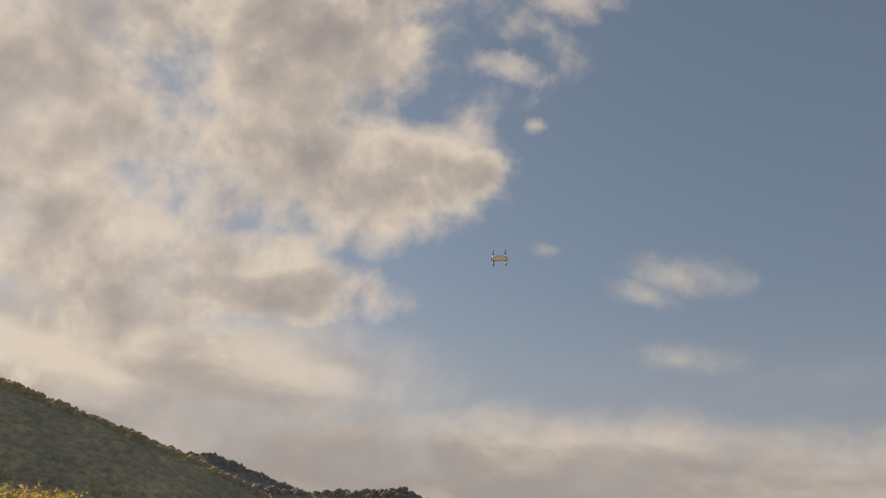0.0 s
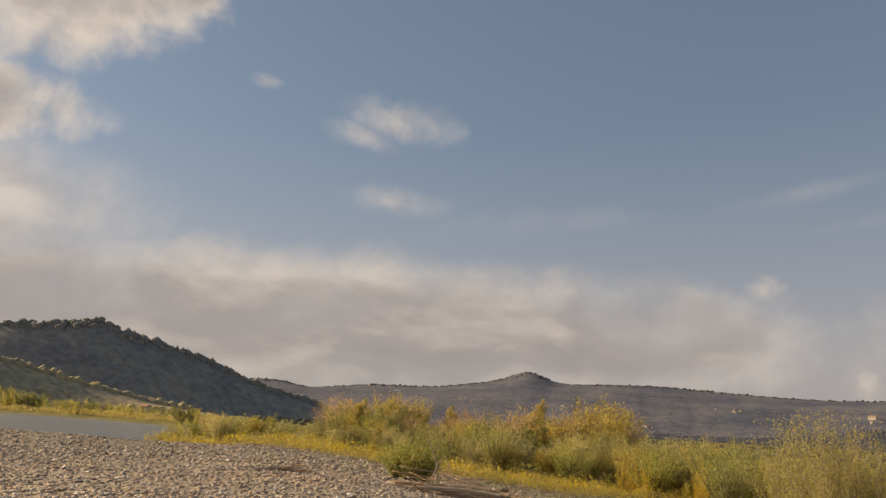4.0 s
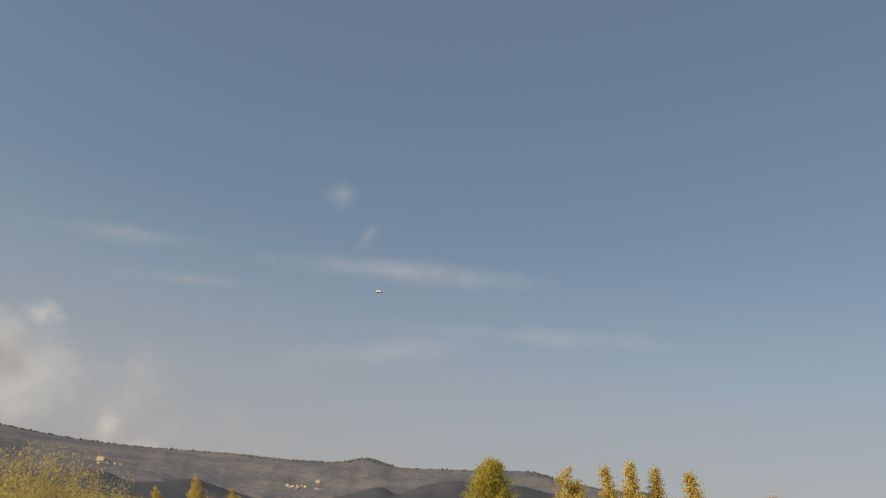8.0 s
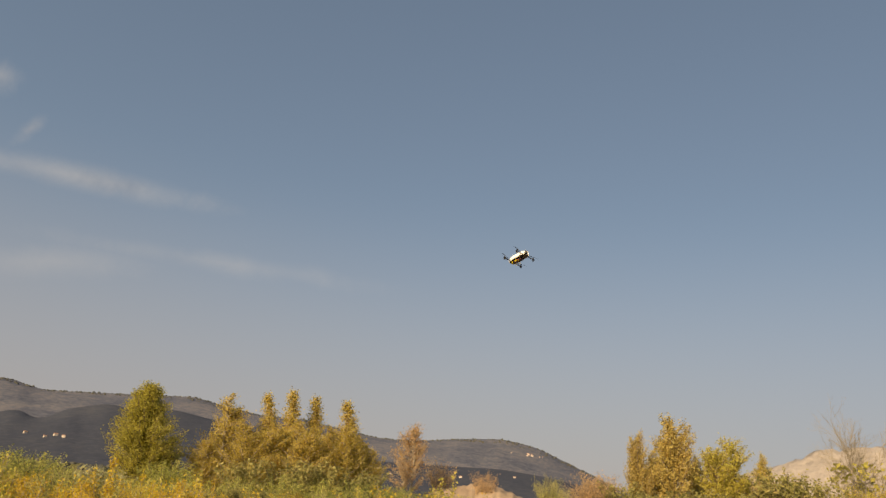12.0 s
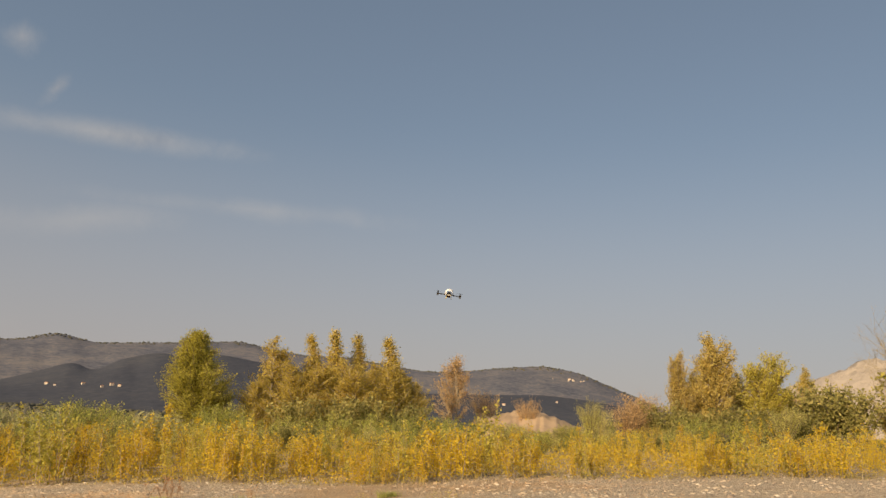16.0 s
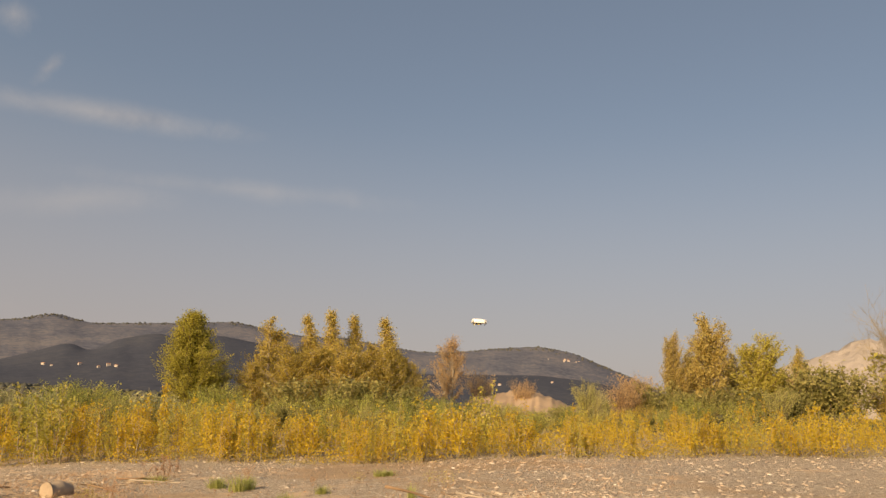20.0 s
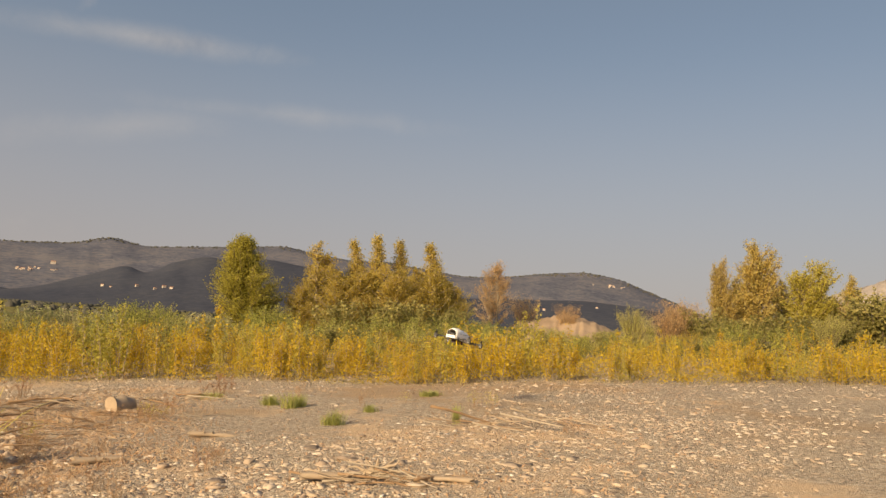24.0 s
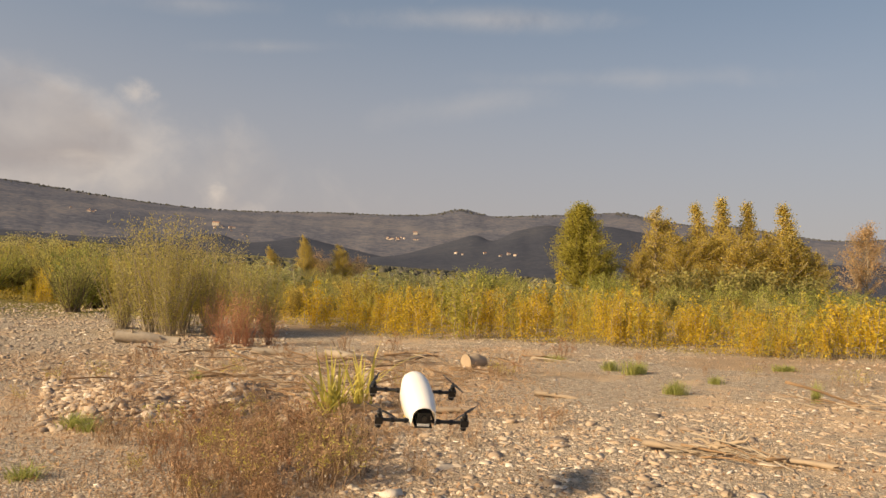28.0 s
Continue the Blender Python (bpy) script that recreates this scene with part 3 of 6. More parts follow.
NORTH = [(-60, 1.0), (-50, 1.2), (-46, 1.5), (-43.7, 2.5), (-41.2, 3.5), (-38.4, 4.55), (-36.5, 4.85), (-35.5, 4.9), (-32.6, 4.6), (-29.3, 4.1), (-26.8, 4.0), (-21, 4.7), (-18.1, 4.6), (-15.6, 4.85), (-13.2, 5.25), (-8, 4.7), (-3.6, 4.25), (-2.2, 4.5), (-1.4, 4.72), (-0.4, 4.5), (1.2, 4.0), (5, 3.7), (9, 3.55), (12, 3.3), (15.1, 3.05), (18.8, 2.95), (22.5, 3.05), (27, 3.35), (30.7, 3.6), (37.4, 3.45), (38.6, 3.9), (39.8, 4.35), (41, 3.9), (42.3, 3.45), (46.4, 2.8), (51.3, 2.75), (56, 2.2), (58.2, 2.65), (60.2, 2.65), (64, 2.0), (70, 1.5)]
SOUTH = [(60, 1.0), (100, 2.0), (150, 3.0), (200, 3.5), (250, 2.5), (302, 1.0)]
ridge("hill_west", WEST, 640, 250, FOREST, 1.0, "steep wooded hillside, autumn tones paled for haze", 0.12, 0.35, 80)
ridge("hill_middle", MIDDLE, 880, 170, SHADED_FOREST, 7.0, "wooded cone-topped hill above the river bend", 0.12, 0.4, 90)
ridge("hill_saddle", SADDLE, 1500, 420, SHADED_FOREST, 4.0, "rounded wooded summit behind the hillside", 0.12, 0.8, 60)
# outlines of these two follow the dark cloud shade painted as their colour
ridge("hill_north", SPUR_A, 1700, 500, CLOUD_SHADE_FOREST, 2.0, "low wooded hill, cloud shade put into its dark colour")
ridge("hill_spur", SPUR_B, 1500, 700, CLOUD_SHADE_FOREST, 3.0, "wooded foothill below the mountain, cloud shade put into its dark colour")
ridge("mountain_north", NORTH, 2300, 1500, HAZY_FOREST, 5.0, "long mountain ridge with woods and villages, tinted blue-grey for haze")
ridge("mountain_south", SOUTH, 2600, 1300, HAZY_FOREST, 6.0, "long mountain ridge beyond the river, tinted blue-grey for haze", 1.0)

# ---- woods on the near hillside: single crowns, too many to count ----
iv, jf = ico(1)


def dome(level):
    """The upper part of a ball, the pattern of a round crown seen from afar."""
    v, f = ico(level)
    f = f[v[f][:, :, 2].mean(1) > -0.15]
    used = np.unique(f)
    back_ = np.zeros(len(v), int)
    back_[used] = np.arange(len(used))
    return v[used], back_[f]


DOMES = {1: dome(1), 2: dome(2)}


def crowns(name, places, sizes, mat, label, rg, level=1, tall=1.0):
    """Tree crowns as uneven rounded clumps, each taller or flatter than the next."""
    v, f = DOMES[level]
    n, k = len(places), len(v)
    shape = np.stack([rg.uniform(0.9, 1.35, n), rg.uniform(0.9, 1.35, n), rg.uniform(0.75, 1.3, n) * tall], -1)
    V = v[None] * (1 + rg.normal(0, 0.14, (n, k)))[..., None] * shape[:, None]
    V = places[:, None] + V * sizes[:, None, None]
    F = f[None] + (np.arange(n) * k)[:, None, None]
    ob = part(name, mesh_of(name, V.reshape(-1, 3), F.reshape(-1, 3)), mat, smooth=True)
    return tagged(ob, label, "woods", kind="stuff")


def island_mat(name, stops, grain):
    """Foliage of far trees: the tone changes from stand to stand and from tree to tree."""
    m, n = material(name)
    geo = n.add("ShaderNodeNewGeometry")
    pos = geo.outputs["Position"]
    k = n.math("ADD", n.math("MULTIPLY", geo.outputs["Random Per Island"], 0.30), n.math("MULTIPLY", n.noise(pos, 0.009, 4.0), 0.70))
    col = n.ramp(k, stops)
    tufts = n.noise(pos, grain, 4.0, 0.65)
    col = n.hsv(col, 0.5, 1.0, n.smooth(tufts, 0.25, 0.75, 0.85, 1.15))
    finish(n, principled(n, col, 0.95, 0, 0.1), tufts, 1.2, 0.5)
    return m


# crown colours lifted like the hillside's, in place of haze
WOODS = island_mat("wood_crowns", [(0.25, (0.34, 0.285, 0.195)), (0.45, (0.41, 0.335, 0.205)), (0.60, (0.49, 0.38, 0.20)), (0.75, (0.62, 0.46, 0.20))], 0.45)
# the same crowns greyed, with haze and shade of the farther hills painted in
WOODS_HAZED = island_mat("hazed_wood_crowns", [(0.25, (0.22, 0.207, 0.195)), (0.45, (0.25, 0.235, 0.205)), (0.65, (0.29, 0.26, 0.21)), (0.82, (0.35, 0.295, 0.21))], 0.3)
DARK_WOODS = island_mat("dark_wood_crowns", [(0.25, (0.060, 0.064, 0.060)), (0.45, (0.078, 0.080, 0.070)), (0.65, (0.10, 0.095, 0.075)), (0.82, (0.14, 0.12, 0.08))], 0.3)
rg = np.random.default_rng(21)


def crest_woods(name, profile, dist, depth, seed, lo, hi, n, size, mat, label):
    """Tree crowns that break the skyline of a hill, thinning out down its slope."""
    a = rg.uniform(lo, hi, n)
    s = 1.005 - 0.10 * rg.random(n) ** 2.5
    P = hill_point(profile, dist, depth, seed, a, s)
    keep = P[:, 2] > 2
    crowns(name, P[keep], size * (0.6 + 1.1 * rg.random(keep.sum()) ** 3), mat, label, rg)


crest_woods("middle_crest_trees", MIDDLE, 880, 170, 7.0, 52, 82, 420, 4.0, WOODS_HAZED, "single trees along the crest of the cone-topped hill")
crest_woods("summit_woods", SADDLE, 1500, 420, 4.0, 77, 92, 260, 6.0, WOODS_HAZED, "single trees on the rounded summit")
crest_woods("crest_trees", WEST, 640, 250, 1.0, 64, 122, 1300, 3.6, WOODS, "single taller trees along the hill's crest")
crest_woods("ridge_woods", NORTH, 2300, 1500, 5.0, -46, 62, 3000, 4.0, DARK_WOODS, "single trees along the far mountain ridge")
# autumn trees low on the slopes
a = rg.uniform(64, 120, 300)
s = 0.01 + 0.40 * rg.random(300) ** 1.6
P = hill_point(WEST, 640, 250, 1.0, a, s)
keep = P[:, 2] > 0.5
crowns("slope_trees", P[keep], rg.uniform(2.4, 4.6, int(keep.sum())), WOODS, "scattered yellow and olive trees low on the hillside", rg)


# ---- villages on the slopes ----
PLASTER = simple("house_plaster", (0.56, 0.49, 0.42), 0.9, 0, 0.2, 0.2, 0.5)
TILES = simple("clay_tiles", (0.42, 0.24, 0.16), 0.9, 0, 0.2, 0.3, 0.8)
DARK_GLASS = simple("dark_glass", (0.05, 0.055, 0.06), 0.2, 0, 0.5, 0.1, 1.0)


def box(bm, x0, y0, z0, x1, y1, z1):
    v = [bm.verts.new(p) for p in ((x0, y0, z0), (x1, y0, z0), (x1, y1, z0), (x0, y1, z0), (x0, y0, z1), (x1, y0, z1), (x1, y1, z1), (x0, y1, z1))]
    for q in ((3, 2, 1, 0), (4, 5, 6, 7), (0, 1, 5, 4), (1, 2, 6, 5), (2, 3, 7, 6), (3, 0, 4, 7)):
        bm.faces.new([v[i] for i in q])


def house(w, d, h):
    t = new("house")
    bm = bmesh.new()
    box(bm, -w / 2, -d / 2, -6, w / 2, d / 2, h)
    part("wall", bm, PLASTER, t)
    bm = bmesh.new()
    e, g = 0.8, d * 0.28
    v = [bm.verts.new(p) for p in ((-w / 2 - e, -d / 2 - e, h), (w / 2 + e, -d / 2 - e, h), (w / 2 + e, d / 2 + e, h), (-w / 2 - e, d / 2 + e, h), (-w / 2 - e, 0, h + g), (w / 2 + e, 0, h + g))]
    for q in ((0, 1, 5, 4), (2, 3, 4, 5), (1, 2, 5), (3, 0, 4), (3, 2, 1, 0)):
        bm.faces.new([v[i] for i in q])
    part("roof", bm, TILES, t)
    for i in range(3):
        for k in range(2):
            bm = bmesh.new()
            x, z = -w * 0.32 + i * w * 0.32, h * (0.2 + 0.45 * k)
            box(bm, x - 0.7, -d / 2 - 0.08, z, x + 0.7, -d / 2 + 0.1, z + 1.6)
            part("window", bm, DARK_GLASS, t)
    return tagged(t, "pale plastered house with a clay roof on the slope", "house", group="village houses")


house_a, house_b = house(16, 10, 8), house(24, 12, 10)


def settle(src, profile, dist, depth, seed, az_, el_):
    """Puts a house on the slope where the sight line in that direction meets it."""
    s = np.linspace(0.02, 1, 300)
    p = hill_point(profile, dist, depth, seed, np.full_like(s, az_), s)
    e = np.degrees(np.arctan2(p[:, 2] - 1.6, np.hypot(p[:, 0], p[:, 1])))
    i = int(np.argmin(np.abs(e - el_)))
    x, y, z = p[i]
    turn = az_ + rg.uniform(-35, 35)
    return copy_thing(src, Matrix.Translation((x, y, z)) @ pose(0, 0, 0, 0, 0, turn) @ Matrix.Scale(rg.uniform(0.28, 0.5), 4))


towns = [(3.9, 1.95, 9, 0.9, 0.16), (2.6, 2.05, 5, 0.7, 0.10), (16.3, 1.65, 9, 0.9, 0.22), (25.6, 1.95, 6, 0.8, 0.25), (31.2, 0.7, 6, 1.0, 0.1), (-18.5, 4.1, 5, 0.5, 0.1), (-21.8, 3.7, 8, 1.0, 0.2), (-38.0, 3.95, 8, 1.1, 0.14), (37.6, 1.6, 8, 3.5, 0.3), (45.0, 1.9, 8, 2.5, 0.3)]
for ta, te, n, wa_, we in towns:
    for k in range(n):
        settle(house_a if rg.random() < 0.7 else house_b, NORTH, 2300, 1500, 5.0, ta + rg.normal() * wa_ * 0.6, te + rg.normal() * we * 0.6)
for ta, te in [(-1.5, 1.2), (-5.0, 1.48), (-3.2, 1.41), (-4.4, 1.3), (-5.5, 1.45), (-1.0, 1.25), (-36.9, 2.3), (-28.6, 1.75), (-27.9, 1.6), (-29.4, 1.7), (-33.0, 1.9)]:
    settle(house_a, SPUR_B, 1500, 700, 3.0, ta, te)
for ta, te in [(91.2, 2.4), (88.6, 2.0), (95.0, 3.4), (96.2, 3.0), (93.5, 2.6)]:
    settle(house_a, WEST, 640, 250, 1.0, ta, te)
copy_thing(house_a, Matrix.Translation(spot(67.2, 640)) @ pose(0, 0, 0, 0, 0, 20) @ Matrix.Scale(0.5, 4))
house_a.location, house_b.location = hill_point(NORTH, 2300, 1500, 5.0, 2.2, 0.42), hill_point(NORTH, 2300, 1500, 5.0, 16.9, 0.4)

# ---- plants: built once at a height of one metre, then set out ----
def stem_path(rg, base, head, length, lean, n=5, curl=0.25):
    """A bent stem: points from the base, climbing to one side."""
    d = np.array([math.cos(head) * lean, math.sin(head) * lean, 1.0])
    d /= np.linalg.norm(d)
    pts, p = [], np.array(base, float)
    for i in range(n):
        pts.append(p.copy())
        d = d + np.array([math.cos(head) * 0.10, math.sin(head) * 0.10, 0.02]) * curl + rg.normal(0, 0.06, 3)
        d /= np.linalg.norm(d)
        p = p + d * length / (n - 1)
    return np.array(pts)


def along(pts, n, rg, lo=0.2, spread=0.05):
    """Places scattered along a bent stem."""
    t = rg.uniform(lo, 1.0, n) * (len(pts) - 1)
    i = np.minimum(t.astype(int), len(pts) - 2)
    f = (t - i)[:, None]
    return pts[i] * (1 - f) + pts[i + 1] * f + rg.normal(0, spread, (n, 3))


def plant(name, woody, foliage, bark, leaf, label, category, group, foliage_name="foliage", wood_name="branchwork"):
    t = new(name)
    if woody is not None:
        tagged(part(wood_name, mesh_of(wood_name, *woody), bark, t), kind="" if wood_name == "trunk" else "stuff")
    if foliage is not None:
        tagged(part(foliage_name, mesh_of(foliage_name, *foliage), leaf, t), kind="stuff")
    return tagged(t, label, category, group)


def shrub(seed, leaf, name="willow_shrub", label="", n_stems=30, n_leaves=3300, spread=0.55, size=0.025, slim=0.35, bark=BARK, group="river shrubs", droop=0.0, stem=0.009):
    rg = np.random.default_rng(seed)
    paths, C = [], []
    for i in range(n_stems):
        head = rg.uniform(0, 2 * np.pi)
        lean = spread * rg.uniform(0.0, 1.0) ** 0.7
        p = stem_path(rg, (rg.normal(0, 0.05), rg.normal(0, 0.05), -0.02), head, rg.uniform(0.62, 1.02), lean)
        paths.append((p, np.linspace(stem, stem * 0.2, len(p))))
        C.append(along(p, n_leaves // n_stems, rg, 0.15, 0.035))
    return plant(name, tubes(paths, 4), leaves(np.concatenate(C), size, rg, slim, droop, 0.35), bark, leaf, label, "shrub", group)


def tree(seed, leaf, label, name="poplar_tree", crown=(0.10, 0.30), lo=0.18, n_limbs=46, n_leaves=3600, size=0.017, bark=BARK, rise=0.9, power=0.8, group="trees behind the bar", fork=1, vary=(0.6, 1.2)):
    """A tree with a tapered trunk, rising limbs and a crown of leaves. crown: radius at the top and at the widest."""
    rg = np.random.default_rng(seed)
    paths, C = [], []
    for k in range(fork):
        off = np.array([rg.normal(0, 0.04), rg.normal(0, 0.04), 0]) if fork > 1 else np.zeros(3)
        lean = rg.normal(0, 0.03 + 0.05 * (fork > 1), 2)
        hgt = 1.0 if k == 0 else rg.uniform(0.75, 0.98)
        zs = np.linspace(-0.03, 0.97 * hgt, 9)
        trunk = np.stack([off[0] + lean[0] * zs + 0.012 * np.sin(zs * 7 + k), off[1] + lean[1] * zs + 0.012 * np.cos(zs * 6 + k), zs], -1)
        paths.append((trunk, np.linspace(0.020, 0.003, 9) * (1.0 if fork == 1 else 0.7)))
        m = n_limbs // fork
        for i in range(m):
            z = lo + (hgt - lo) * (i + rg.random()) / m * 0.97
            u = (z - lo) / (hgt - lo)
            rad_ = (crown[1] * (1 - u) ** power * (0.55 + 0.45 * min(1, u * 5)) + crown[0] * u * 0.5) * rg.uniform(*vary)
            base = np.array([np.interp(z, zs, trunk[:, j]) for j in range(3)])
            head = rg.uniform(0, 2 * np.pi)
            n = 4
            f = np.linspace(0, 1, n)
            up = rise * rad_ * rg.uniform(0.5, 1.3)
            p = base + np.stack([math.cos(head) * rad_ * f, math.sin(head) * rad_ * f, up * f ** 1.4], -1) + rg.normal(0, 0.008, (n, 3))
            paths.append((p, np.linspace(0.006, 0.0012, n)))
            C.append(along(p, max(4, int(n_leaves / m / fork * (0.4 + rad_ / crown[1]))), rg, 0.25, 0.020))
    return plant(name, tubes(paths, 5), leaves(np.concatenate(C), size, rg, 0.7), bark, leaf, label, "tree", group, "crown", "trunk")


def sapling(seed, leaf=LEAF_GOLD, label="young poplar sapling with bright yellow autumn leaves"):
    rg = np.random.default_rng(seed)
    paths, C = [], []
    for k in range(7):
        base = np.array([rg.normal(0, 0.13), rg.normal(0, 0.13), -0.02])
        p = stem_path(rg, base, rg.uniform(0, 6.28), rg.uniform(0.5, 1.05), rg.uniform(0.02, 0.18), 5, 0.05)
        paths.append((p, np.linspace(0.008, 0.002, 5)))
        C.append(along(p, 58, rg, 0.12, 0.035))
        for i in range(4):
            q0 = along(p, 1, rg, 0.3, 0.0)[0]
            q = stem_path(rg, q0, rg.uniform(0, 6.28), rg.uniform(0.12, 0.28), rg.uniform(0.3, 0.7), 3, 0.0)
            paths.append((q, np.linspace(0.004, 0.0015, 3)))
            C.append(along(q, 14, rg, 0.2, 0.03))
    return plant("poplar_sapling", tubes(paths, 3), leaves(np.concatenate(C), 0.020, rg, 0.8), BARK_PALE, leaf, label, "sapling", "poplar saplings along the bar")


def blades(rg, n, length, base_r, lean, width, bend=0.5, seg=4):
    """Long bent blades from one base."""
    V, F, k = [], [], 0
    for i in range(n):
        h = rg.uniform(0, 2 * np.pi)
        b = np.array([rg.normal(0, base_r), rg.normal(0, base_r), -0.01])
        L, le = length * rg.uniform(0.5, 1.05), lean * rg.uniform(0.2, 1.0)
        f = np.linspace(0, 1, seg)
        side = np.array([-math.sin(h), math.cos(h), 0])
        out = le * L * (f + bend * f ** 2.5)
        up = L * (f - 0.35 * bend * le * f ** 3)
        mid = b + np.stack([math.cos(h) * out, math.sin(h) * out, up], -1)
        w = width * rg.uniform(0.7, 1.3) * (1 - f ** 2.2) + 0.0006
        for j in range(seg):
            V += [mid[j] - side * w[j], mid[j] + side * w[j]]
        for j in range(seg - 1):
            F.append([k + 2 * j, k + 2 * j + 1, k + 2 * j + 3, k + 2 * j + 2])
        k += 2 * seg
    return np.array(V), np.array(F)


def cane(seed):
    rg = np.random.default_rng(seed)
    paths, C = [], []
    for i in range(24):
        p = stem_path(rg, (rg.normal(0, 0.14), rg.normal(0, 0.14), -0.02), rg.uniform(0, 6.28), rg.uniform(0.7, 1.0), rg.uniform(0, 0.2), 5, 0.1)
        paths.append((p, np.linspace(0.007, 0.003, 5)))
        C.append(along(p, 22, rg, 0.2, 0.02))
    V, F = leaves(np.concatenate(C), 0.075, rg, 0.14, 0.0, 0.45)
    return plant("cane_clump", tubes(paths, 3), (V, F), BARK_PALE, LEAF_CANE, "tall clump of pale green giant cane", "cane", "giant cane")


def bare_tree(seed):
    rg = np.random.default_rng(seed)
    paths = []

    def grow(p, d, L, r, depth):
        n = 4
        pts = [p]
        for i in range(n - 1):
            d = d + rg.normal(0, 0.10, 3) + np.array([0, 0, 0.05])
            d = d / np.linalg.norm(d)
            pts.append(pts[-1] + d * L / (n - 1))
        paths.append((np.array(pts), np.linspace(r, r * 0.6, n)))
        if depth:
            for i in range(4 if depth > 1 else 5):
                k = rg.integers(1, n)
                d2 = d + rg.normal(0, 0.34, 3)
                grow(pts[k], d2 / np.linalg.norm(d2), L * rg.uniform(0.5, 0.75), r * 0.55, depth - 1)

    for i in range(6):
        grow(np.array([rg.normal(0, 0.03), rg.normal(0, 0.03), -0.02]), np.array([rg.normal(0, 0.26), rg.normal(0, 0.26), 1.0]), 0.40, 0.006, 4)
    V, F = tubes(paths, 3)
    V = V / np.array([1, 1, max(V[:, 2].max(), 1e-3)])
    C = V[rg.integers(0, len(V), 500)]
    C = C[C[:, 2] < 0.5]
    return plant("bare_tree", (V, F), leaves(C, 0.02, rg, 0.6), BARK_PALE, LEAF_POPLAR, "nearly bare tree of fine pale branches", "tree", "trees behind the bar", "crown", "trunk")


def set_out(src, az_, r, h, w=None, turn=None, lean=3.0, sink=0.0):
    """A copy of a plant in a direction and at a distance, h metres high and w times as wide as its build."""
    x, y, z = spot(az_, r, sink)
    w = h if w is None else w
    k = (rg.uniform(0, 360) if turn is None else turn)
    m = Matrix.Translation((x, y, z)) @ pose(0, 0, 0, 0, -lean, 0) @ pose(0, 0, 0, 0, 0, k) @ Matrix.Diagonal((w, w, h, 1))
    return copy_thing(src, m)


def height_to(az_, r, el):
    """How high a thing at that spot is, if its top shows at that elevation."""
    return max(0.3, 1.6 + r * math.tan(radians(el)) - spot(az_, r)[2])


willow = [shrub(31 + i, LEAF_WILLOW, label="bushy grey-green willow shrub", n_stems=40, n_leaves=7600, size=0.016, slim=0.28) for i in range(2)]
olive = [shrub(41 + i, LEAF_GREEN, "green_shrub", "dense olive-green riverside shrub", 40, 7200, 0.7, 0.016, 0.45) for i in range(2)]
dusky = [shrub(51 + i, LEAF_DARK, "dark_shrub", "dense dark green riverside shrub", spread=0.7, slim=0.55) for i in range(2)]
golden = [shrub(61 + i, LEAF_MELLOW, "yellow_shrub", "loose yellow-brown autumn shrub", 36, 6400, 0.5, 0.015, 0.55) for i in range(2)]
russet = [shrub(71 + i, LEAF_ROSE, "russet_shrub", "thin rosy-brown autumn shrub with bare twigs", 48, 5600, 0.45, 0.013, 0.5, stem=0.005) for i in range(2)]
far_olive = [shrub(43 + i, LEAF_GREEN, "green_shrub", "dense olive-green riverside shrub", 14, 1700, 0.7, 0.021, 0.5) for i in range(2)]
far_dusky = [shrub(53 + i, LEAF_DARK, "dark_shrub", "dense dark green riverside shrub", 14, 1500, 0.7, 0.028, 0.55) for i in range(2)]
far_golden = [shrub(63 + i, LEAF_POPLAR, "yellow_shrub", "loose yellow-green autumn shrub", 14, 1900, 0.55, 0.018, 0.6) for i in range(2)]
far_russet = [shrub(73 + i, LEAF_ROSE, "russet_shrub", "thin rosy-brown autumn shrub with bare twigs", 30, 4200, 0.42, 0.012, 0.5) for i in range(2)]
pale = [shrub(77 + i, LEAF_PALE, "pale_willow", "feathery pale yellow willow shrub bent by the wind", 30, 5200, 0.45, 0.018, 0.2, BARK_PALE) for i in range(2)]
sap = [sapling(81 + i) for i in range(4)]
sap_green = sapling(88, LEAF_POPLAR, "young poplar sapling still yellow-green")
canes = [cane(91), cane(92)]
poplar_full = tree(101, LEAF_POPLAR, "full conical yellow-green poplar tree", crown=(0.05, 0.33), lo=0.03, n_limbs=340, n_leaves=60000, size=0.0060, power=0.85, rise=0.9, vary=(0.7, 1.1))
poplar_slim = [tree(102 + i, LEAF_MELLOW, "slender young poplar with thin yellowing crown", crown=(0.01, 0.20), lo=0.20, n_limbs=120, n_leaves=9000, size=0.0066, rise=0.9, power=1.0, bark=BARK_PALE, vary=(0.6, 1.15)) for i in range(2)]
poplar_gold = [tree(106 + i, LEAF_MELLOW, "loose golden-brown poplar with bare lower limbs", crown=(0.03, 0.36), lo=0.03, n_limbs=170, n_leaves=19000, size=0.0072, rise=0.9, power=0.95, bark=BARK_PALE, fork=3, vary=(0.6, 1.2)) for i in range(2)]
poplar_rose = tree(109, LEAF_ROSE, "small poplar with a thin rose-brown crown", crown=(0.06, 0.30), lo=0.15, n_limbs=110, n_leaves=8000, size=0.0078, rise=1.2, power=0.6, bark=BARK_PALE, fork=2, vary=(0.7, 1.15))
poplar_round = [tree(110 + i, LEAF_POPLAR, "broad yellow poplar with several stems", crown=(0.09, 0.27), lo=0.03, n_limbs=170, n_leaves=21000, size=0.0082, power=0.6, rise=1.2, fork=3, vary=(0.7, 1.15)) for i in range(2)]
